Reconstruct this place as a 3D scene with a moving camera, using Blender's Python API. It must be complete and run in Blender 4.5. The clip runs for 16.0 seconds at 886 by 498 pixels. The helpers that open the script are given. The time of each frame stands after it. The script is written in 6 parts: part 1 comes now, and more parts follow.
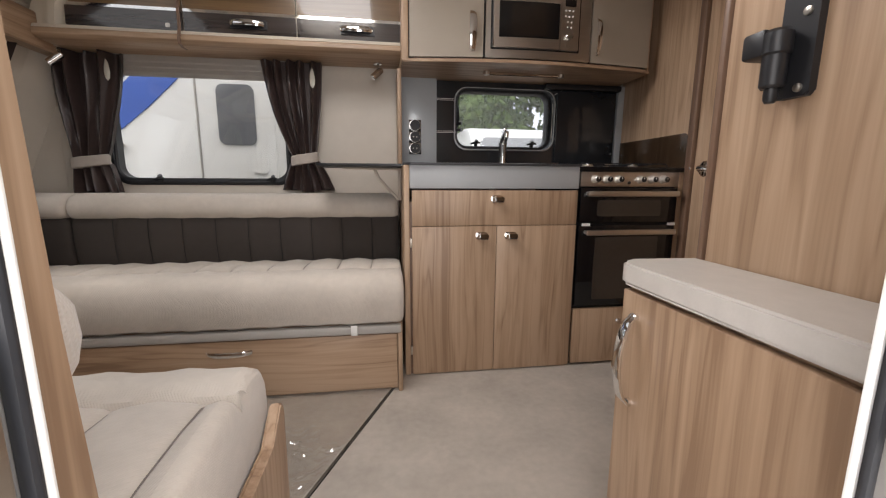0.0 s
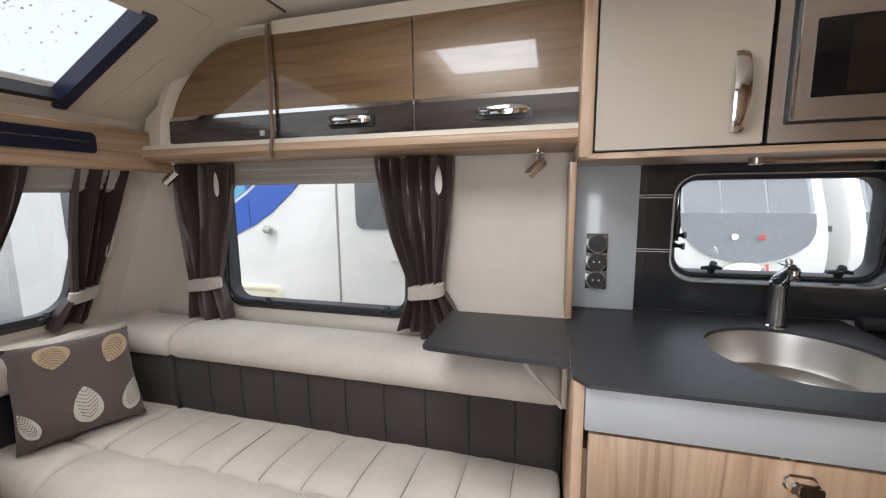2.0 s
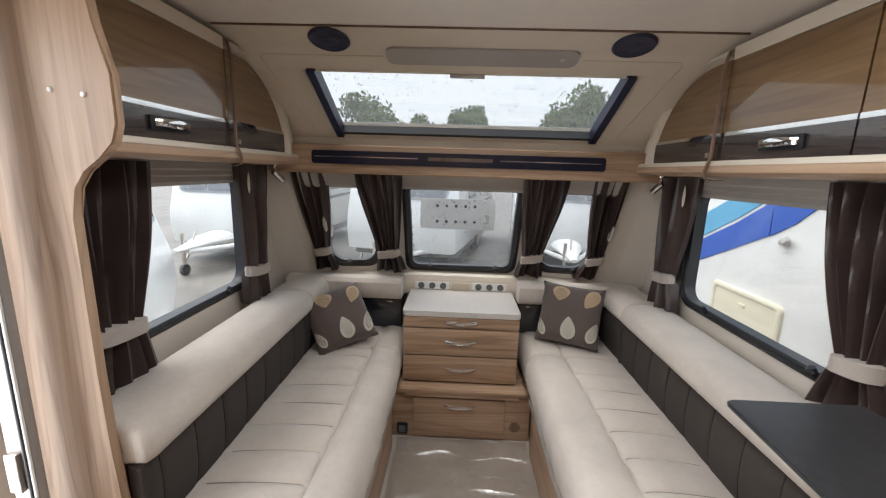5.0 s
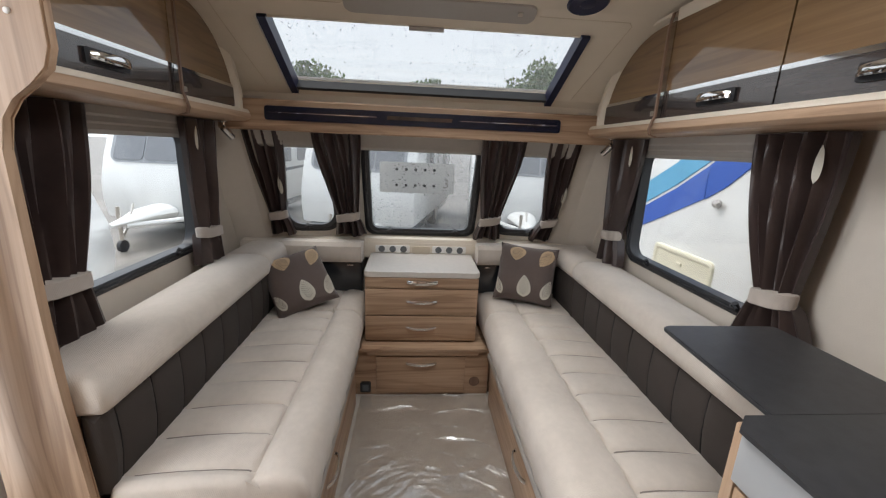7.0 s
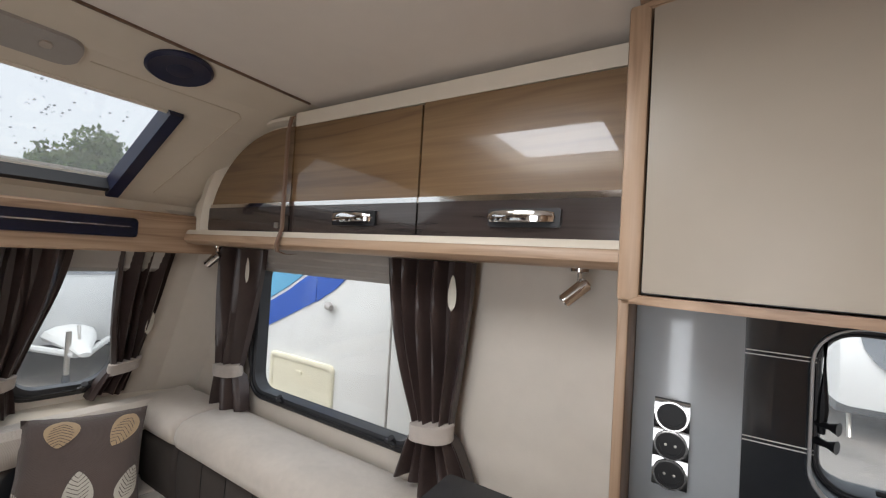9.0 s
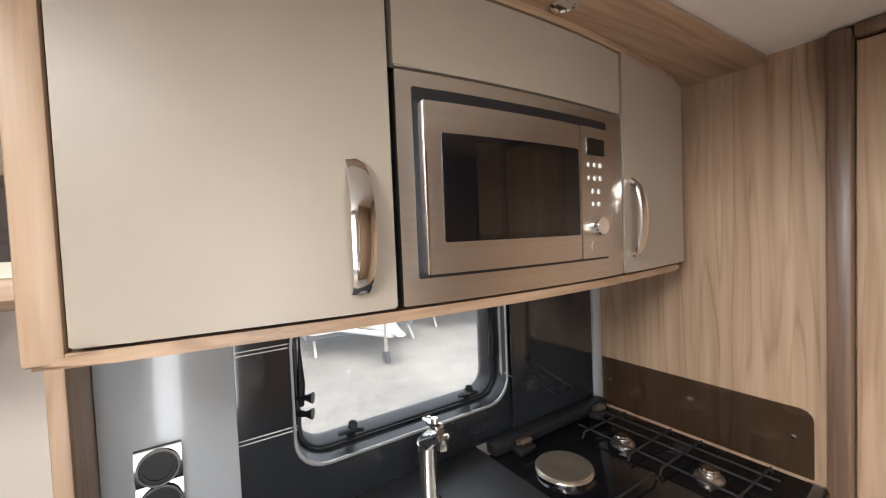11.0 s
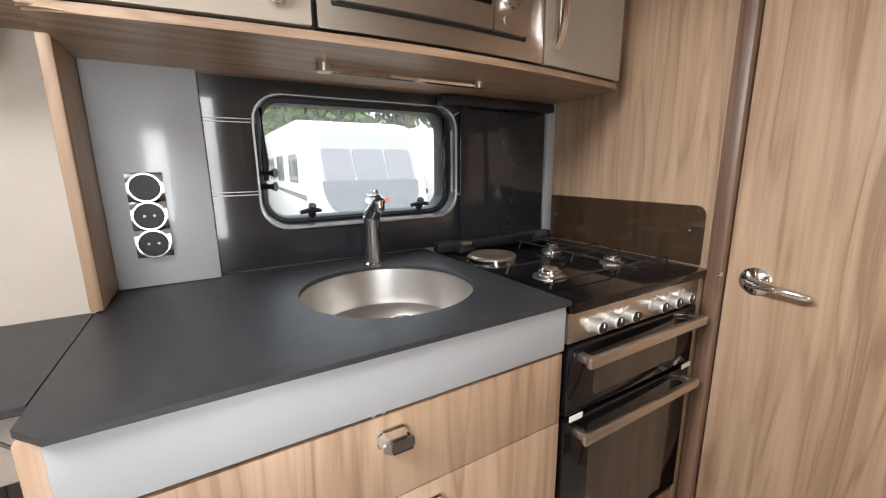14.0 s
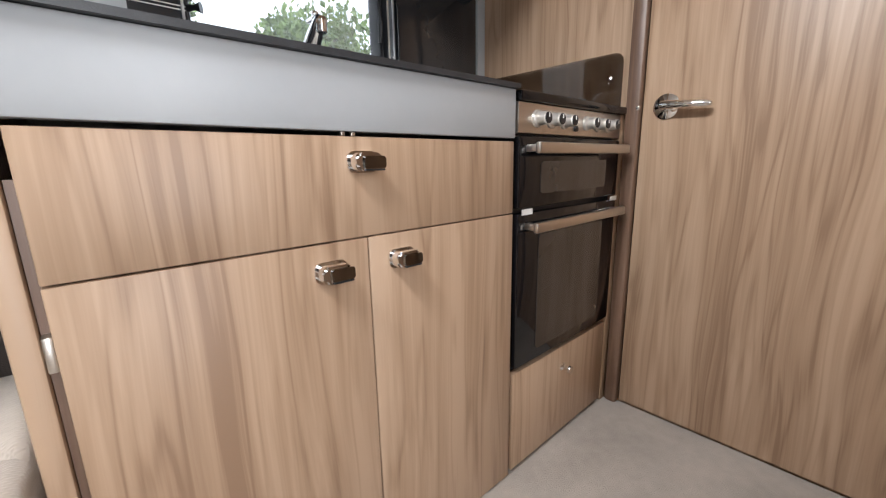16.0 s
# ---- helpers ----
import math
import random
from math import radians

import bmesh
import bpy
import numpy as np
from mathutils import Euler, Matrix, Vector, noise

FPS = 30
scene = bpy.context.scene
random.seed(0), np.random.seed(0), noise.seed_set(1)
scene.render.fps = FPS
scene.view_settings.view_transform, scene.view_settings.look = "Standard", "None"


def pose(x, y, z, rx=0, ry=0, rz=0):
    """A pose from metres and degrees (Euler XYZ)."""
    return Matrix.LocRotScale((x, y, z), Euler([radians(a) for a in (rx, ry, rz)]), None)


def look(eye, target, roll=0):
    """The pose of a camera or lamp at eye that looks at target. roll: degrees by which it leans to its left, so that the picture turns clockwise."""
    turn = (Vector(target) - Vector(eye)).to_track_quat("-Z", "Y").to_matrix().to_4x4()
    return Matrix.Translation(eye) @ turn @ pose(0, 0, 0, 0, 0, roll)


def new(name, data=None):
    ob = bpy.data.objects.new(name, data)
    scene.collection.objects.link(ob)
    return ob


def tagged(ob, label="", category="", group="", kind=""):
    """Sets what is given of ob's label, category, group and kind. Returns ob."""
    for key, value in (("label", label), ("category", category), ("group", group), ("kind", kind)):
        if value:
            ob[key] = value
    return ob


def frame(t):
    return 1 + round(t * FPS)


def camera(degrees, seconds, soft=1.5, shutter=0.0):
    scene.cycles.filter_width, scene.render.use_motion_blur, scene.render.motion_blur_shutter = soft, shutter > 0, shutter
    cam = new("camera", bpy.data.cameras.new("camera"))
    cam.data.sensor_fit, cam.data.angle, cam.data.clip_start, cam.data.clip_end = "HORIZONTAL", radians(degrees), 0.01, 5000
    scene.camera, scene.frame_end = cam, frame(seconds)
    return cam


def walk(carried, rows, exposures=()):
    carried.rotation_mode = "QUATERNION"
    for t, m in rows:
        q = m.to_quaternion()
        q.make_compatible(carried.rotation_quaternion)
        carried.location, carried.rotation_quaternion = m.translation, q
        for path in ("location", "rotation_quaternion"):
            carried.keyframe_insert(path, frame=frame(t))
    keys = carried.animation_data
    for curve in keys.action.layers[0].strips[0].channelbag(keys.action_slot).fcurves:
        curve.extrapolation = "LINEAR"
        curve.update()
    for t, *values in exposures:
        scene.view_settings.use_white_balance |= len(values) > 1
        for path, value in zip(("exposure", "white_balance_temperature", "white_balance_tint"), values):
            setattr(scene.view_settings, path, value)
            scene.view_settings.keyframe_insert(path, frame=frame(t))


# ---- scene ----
cam = camera(96.4, 16.0, soft=1.2)

PATH = [
    (0, (-0.115, 0.033, 0.887), (0.171, 1.984, 0.551), 0.3),
    (0.5, (-0.08, 0.275, 1.025), (-0.153, 2.244, 0.679), 0.3),
    (1, (-0.09, 0.405, 1.147), (-0.389, 2.35, 0.79), -0.3),
    (1.5, (-0.09, 0.701, 1.188), (-0.509, 2.627, 0.849), -0.8),
    (2, (-0.087, 0.912, 1.361), (-0.616, 2.821, 1.079), -0.6),
    (2.5, (-0.036, 1.103, 1.441), (-0.797, 2.939, 1.218), -0.2),
    (3, (-0.038, 1.216, 1.478), (-1.184, 2.847, 1.308), 0.5),
    (3.5, (0.004, 1.273, 1.488), (-1.651, 2.392, 1.379), 1.5),
    (4, (0.201, 1.276, 1.517), (-1.759, 1.649, 1.377), 1.9),
    (4.2, (0.294, 1.255, 1.512), (-1.697, 1.379, 1.37), 2.5),
    (6.3, (0.545, 1.165, 1.408), (-1.378, 1.148, 0.851), 1.9),
    (6.5, (0.543, 1.166, 1.395), (-1.380, 1.192, 0.847), 2.1),
    (7, (0.532, 1.174, 1.400), (-1.402, 1.329, 0.911), 2.5),
    (7.5, (0.507, 1.174, 1.412), (-1.431, 1.507, 1.050), 3.0),
    (8, (0.418, 1.190, 1.458), (-1.463, 1.821, 1.204), 3.5),
    (8.5, (0.224, 1.200, 1.486), (-1.400, 2.362, 1.374), 4.0),
    (9, (0.07, 1.303, 1.5), (-0.977, 3.007, 1.539), 3.3),
    (9.5, (0.02, 1.343, 1.546), (-0.215, 3.327, 1.646), 1.8),
    (10, (0.081, 1.447, 1.57), (0.576, 3.379, 1.721), 0.4),
    (10.2, (0.119, 1.478, 1.579), (0.803, 3.351, 1.722), -0.3),
    (12.3, (0.096, 1.46, 1.48), (1.316, 2.972, 1.004), -0.6),
    (12.5, (0.117, 1.434, 1.465), (1.296, 2.968, 0.956), -0.3),
    (13, (0.16, 1.331, 1.411), (1.232, 2.929, 0.868), 0.2),
    (13.5, (0.167, 1.25, 1.334), (1.179, 2.902, 0.839), -0.1),
    (14, (0.165, 1.226, 1.229), (1.166, 2.908, 0.818), -0.6),
    (14.5, (0.127, 1.211, 1.069), (1.162, 2.889, 0.734), -0.7),
    (15, (0.092, 1.207, 0.925), (1.168, 2.861, 0.598), -0.4),
    (15.5, (0.059, 1.193, 0.851), (1.2, 2.795, 0.487), -0.5),
    (16, (0.045, 1.194, 0.809), (1.355, 2.644, 0.381), -1.1),
]
EXPOSURES = [
    (0.0, 0.75, 6750, 13), (0.5, 1.25, 6200, 10), (1.0, 1.33, 6200, 10), (2.0, 1.23, 6300, 10), (4.0, 1.2, 6350, 10), (6.5, 0.97, 6400, 10), (8.5, 1.0, 6350, 10),
    (9.5, 1.12, 6400, 10), (10.2, 1.62, 6450, 10), (12.3, 1.72, 6550, 10), (14.0, 1.74, 6500, 10), (16.0, 1.56, 6250, 10)]
walk(cam, [(t, look(eye, target, roll)) for t, eye, target, roll in PATH], EXPOSURES)

# ---- world, sun, exposure ----
world = bpy.data.worlds.new("overcast_sky")
scene.world = world
world.use_nodes = True
wn, wl = world.node_tree.nodes, world.node_tree.links
sky = wn.new("ShaderNodeTexSky")
sky.sky_type, sky.sun_disc = "NISHITA", False
sky.sun_elevation, sky.sun_rotation = radians(55), radians(200)
sky.air_density, sky.dust_density, sky.ozone_density = 1.0, 6.0, 1.0
soft = wn.new("ShaderNodeMixRGB")
soft.inputs[0].default_value = 0.75
soft.inputs[2].default_value = (7.6, 7.9, 8.3, 1)
wl.new(sky.outputs[0], soft.inputs[1])
wl.new(soft.outputs[0], wn["Background"].inputs[0])
wn["Background"].inputs[1].default_value = 0.15
sun = new("sun", bpy.data.lights.new("sun", "SUN"))
sun.data.energy, sun.data.angle, sun.data.color = 1.0, radians(40), (1.0, 0.96, 0.9)
sun.matrix_world = look((0, 0, 10), (0.6, 1.8, 0))


def area_lamp(name, eye, target, w, h, power, color=(1.0, 1.0, 1.0), spread=180):
    lamp = new(name, bpy.data.lights.new(name, "AREA"))
    lamp.data.shape, lamp.data.size, lamp.data.size_y, lamp.data.energy, lamp.data.color = "RECTANGLE", w, h, power, color
    lamp.data.spread = radians(spread)
    lamp.matrix_world = look(eye, target)
    return lamp


area_lamp("sky_through_entrance", (-0.04, -0.03, 1.06), (0.28, 1.6, 0.96), 0.46, 1.48, 6.5, (0.97, 0.98, 1.0))
area_lamp("sky_through_hatch", (-0.42, 1.30, 2.035), (-0.42, 1.30, 0.0), 0.47, 0.67, 5.6, (0.97, 0.98, 1.0))
# added fill lamp in the hatch opening, narrowed to brighten the rear wall
area_lamp("rear_wall_fill", (-0.61, 1.30, 2.005), (1.29, 1.36, 0.95), 0.64, 0.10, 2.5, (0.97, 0.98, 1.0), 80)

# ---- materials ----
def material(name, color, rough=0.5, metal=0.0, vary=0.12, scale=6.0, grain=(1, 1, 1), bump=0.0, bump_scale=60.0, coat=0.0, piece=0.0):
    """A surface with two scales of colour variation and a fine relief."""
    m = bpy.data.materials.new(name)
    m.use_nodes = True
    n, l = m.node_tree.nodes, m.node_tree.links
    b = n["Principled BSDF"]
    b.inputs["Roughness"].default_value, b.inputs["Metallic"].default_value = rough, metal
    b.inputs["Coat Weight"].default_value, b.inputs["Coat Roughness"].default_value = coat, 0.03
    co, mp = n.new("ShaderNodeTexCoord"), n.new("ShaderNodeMapping")
    mp.inputs["Scale"].default_value = grain
    l.new(co.outputs["Object"], mp.inputs["Vector"])
    big, fine = n.new("ShaderNodeTexNoise"), n.new("ShaderNodeTexNoise")
    big.inputs["Scale"].default_value, fine.inputs["Scale"].default_value = scale, scale * 9
    big.inputs["Detail"].default_value, fine.inputs["Detail"].default_value = 4, 3
    add = n.new("ShaderNodeMath")
    add.operation = "MULTIPLY_ADD"
    add.inputs[1].default_value = 0.4
    ramp = n.new("ShaderNodeValToRGB")
    lo, hi = [tuple(max(0, c * f) for c in color) + (1,) for f in (1 - vary, 1 + vary)]
    ramp.color_ramp.elements[0].position, ramp.color_ramp.elements[1].position = 0.45, 0.95
    ramp.color_ramp.elements[0].color, ramp.color_ramp.elements[1].color = lo, hi
    for t in (big, fine):
        l.new(mp.outputs[0], t.inputs["Vector"])
    l.new(fine.outputs[0], add.inputs[0])
    l.new(big.outputs[0], add.inputs[2])
    l.new(add.outputs[0], ramp.inputs[0])
    l.new(ramp.outputs[0], b.inputs["Base Color"])
    if bump:
        bt, bp = n.new("ShaderNodeTexNoise"), n.new("ShaderNodeBump")
        bt.inputs["Scale"].default_value = bump_scale
        bp.inputs["Strength"].default_value, bp.inputs["Distance"].default_value = bump, 0.004
        l.new(mp.outputs[0] if max(grain) > 1 else co.outputs["Object"], bt.inputs["Vector"])
        l.new(bt.outputs[0], bp.inputs["Height"])
        l.new(bp.outputs[0], b.inputs["Normal"])
    return m


def wood(name, tones, axis, rough=0.42, coat=0.0, width=1.0, shift=0.0):
    """Streaked veneer: the grain runs along axis."""
    m = bpy.data.materials.new(name)
    m.use_nodes = True
    n, l = m.node_tree.nodes, m.node_tree.links
    b = n["Principled BSDF"]
    b.inputs["Roughness"].default_value, b.inputs["Coat Weight"].default_value, b.inputs["Coat Roughness"].default_value = rough, coat, 0.015
    co = n.new("ShaderNodeTexCoord")
    warp, bend, mix = n.new("ShaderNodeTexNoise"), n.new("ShaderNodeMapping"), n.new("ShaderNodeVectorMath")
    s = [1.0, 1.0, 1.0]
    s["xyz".index(axis)] = 0.32
    bend.inputs["Scale"].default_value = s
    bend.inputs["Location"].default_value = (shift, shift, shift)
    l.new(co.outputs["Object"], bend.inputs[0])
    warp.inputs["Scale"].default_value, warp.inputs["Detail"].default_value = 3.0, 2
    l.new(bend.outputs[0], warp.inputs["Vector"])
    mix.operation = "MULTIPLY_ADD"
    mix.inputs[1].default_value = (0.08, 0.08, 0.08)
    l.new(warp.outputs["Color"], mix.inputs[0])
    l.new(co.outputs["Object"], mix.inputs[2])
    out = []
    for k, (across, along, det) in enumerate(((7 * width, 0.42, 3), (52 * width, 0.8, 5), (260, 4, 2))):
        mp, t = n.new("ShaderNodeMapping"), n.new("ShaderNodeTexNoise")
        sc = [across] * 3
        sc["xyz".index(axis)] = along
        mp.inputs["Scale"].default_value = sc
        mp.inputs["Location"].default_value = (shift * 3 + k, shift, k * 2.3)
        l.new(mix.outputs[0], mp.inputs[0])
        l.new(mp.outputs[0], t.inputs["Vector"])
        t.inputs["Scale"].default_value, t.inputs["Detail"].default_value = 1.0, det
        out.append(t.outputs[0])
    a = n.new("ShaderNodeMath")
    a.operation = "MULTIPLY_ADD"
    a.inputs[1].default_value = 0.8
    l.new(out[1], a.inputs[0])
    l.new(out[0], a.inputs[2])
    a2 = n.new("ShaderNodeMath")
    a2.operation = "MULTIPLY_ADD"
    a2.inputs[1].default_value = 0.26
    l.new(out[2], a2.inputs[0])
    l.new(a.outputs[0], a2.inputs[2])
    # growth rings: thin dark contour lines of the broad figure
    turn, wave, thin, line = (n.new("ShaderNodeMath") for _ in range(4))
    turn.operation, wave.operation, thin.operation, line.operation = "MULTIPLY", "SINE", "POWER", "MULTIPLY_ADD"
    turn.inputs[1].default_value = 74.0
    l.new(out[0], turn.inputs[0])
    l.new(turn.outputs[0], wave.inputs[0])
    half = n.new("ShaderNodeMath")
    half.operation = "MULTIPLY_ADD"
    half.inputs[1].default_value, half.inputs[2].default_value = 0.5, 0.5
    l.new(wave.outputs[0], half.inputs[0])
    l.new(half.outputs[0], thin.inputs[0])
    thin.inputs[1].default_value = 5.0
    line.inputs[1].default_value = -0.17
    l.new(thin.outputs[0], line.inputs[0])
    l.new(a2.outputs[0], line.inputs[2])
    level = n.new("ShaderNodeMath")
    level.operation = "MULTIPLY"
    level.inputs[1].default_value = 0.725
    l.new(line.outputs[0], level.inputs[0])
    ramp = n.new("ShaderNodeValToRGB")
    e = ramp.color_ramp.elements
    e[0].position, e[1].position = 0.55, 0.87
    e[0].color, e[1].color = (*tones[0], 1), (*tones[2], 1)
    mid = e.new(0.70)
    mid.color = (*tones[1], 1)
    l.new(level.outputs[0], ramp.inputs[0])
    l.new(ramp.outputs[0], b.inputs["Base Color"])
    bp = n.new("ShaderNodeBump")
    bp.inputs["Strength"].default_value, bp.inputs["Distance"].default_value = 0.06, 0.002
    l.new(a2.outputs[0], bp.inputs["Height"])
    l.new(bp.outputs[0], b.inputs["Normal"])
    return m


def fabric(name, color, weave=520.0, vary=0.1, rough=0.92, depth=0.35, sheen=0.25):
    """A woven cloth with a small diamond weave."""
    m = material(name, color, rough, vary=vary, scale=5.0)
    n, l = m.node_tree.nodes, m.node_tree.links
    b = n["Principled BSDF"]
    b.inputs["Sheen Weight"].default_value = sheen
    co = n.new("ShaderNodeTexCoord")
    waves = []
    for turn in ((0.5, 0.6, 0.7), (0.9, -0.7, 0.3)):
        mp, w = n.new("ShaderNodeMapping"), n.new("ShaderNodeTexWave")
        mp.inputs["Rotation"].default_value = turn
        w.inputs["Scale"].default_value, w.inputs["Distortion"].default_value = weave / 6.0, 1.0
        l.new(co.outputs["Object"], mp.inputs[0])
        l.new(mp.outputs[0], w.inputs["Vector"])
        waves.append(w.outputs["Fac"])
    mul, bp = n.new("ShaderNodeMath"), n.new("ShaderNodeBump")
    mul.operation = "MULTIPLY"
    l.new(waves[0], mul.inputs[0])
    l.new(waves[1], mul.inputs[1])
    bp.inputs["Strength"].default_value, bp.inputs["Distance"].default_value = depth, 0.002
    l.new(mul.outputs[0], bp.inputs["Height"])
    l.new(bp.outputs[0], b.inputs["Normal"])
    return m


def clear(name, tint=(1, 1, 1), rough=0.0, mirror=0.09, haze=0.0):
    """A thin pane: mostly see-through, with a weak mirror image."""
    m = bpy.data.materials.new(name)
    m.use_nodes = True
    n, l = m.node_tree.nodes, m.node_tree.links
    n.remove(n["Principled BSDF"])
    tr, gl, mx = n.new("ShaderNodeBsdfTransparent"), n.new("ShaderNodeBsdfGlossy"), n.new("ShaderNodeMixShader")
    tr.inputs[0].default_value = (*tint, 1)
    gl.inputs["Roughness"].default_value = rough
    mx.inputs[0].default_value = mirror
    film, hz = n.new("ShaderNodeBsdfTranslucent"), n.new("ShaderNodeMixShader")
    film.inputs[0].default_value = (0.8, 0.82, 0.83, 1)
    hz.inputs[0].default_value = haze
    l.new(tr.outputs[0], hz.inputs[1])
    l.new(film.outputs[0], hz.inputs[2])
    l.new(hz.outputs[0], mx.inputs[1])
    l.new(gl.outputs[0], mx.inputs[2])
    l.new(mx.outputs[0], n["Material Output"].inputs["Surface"])
    return m


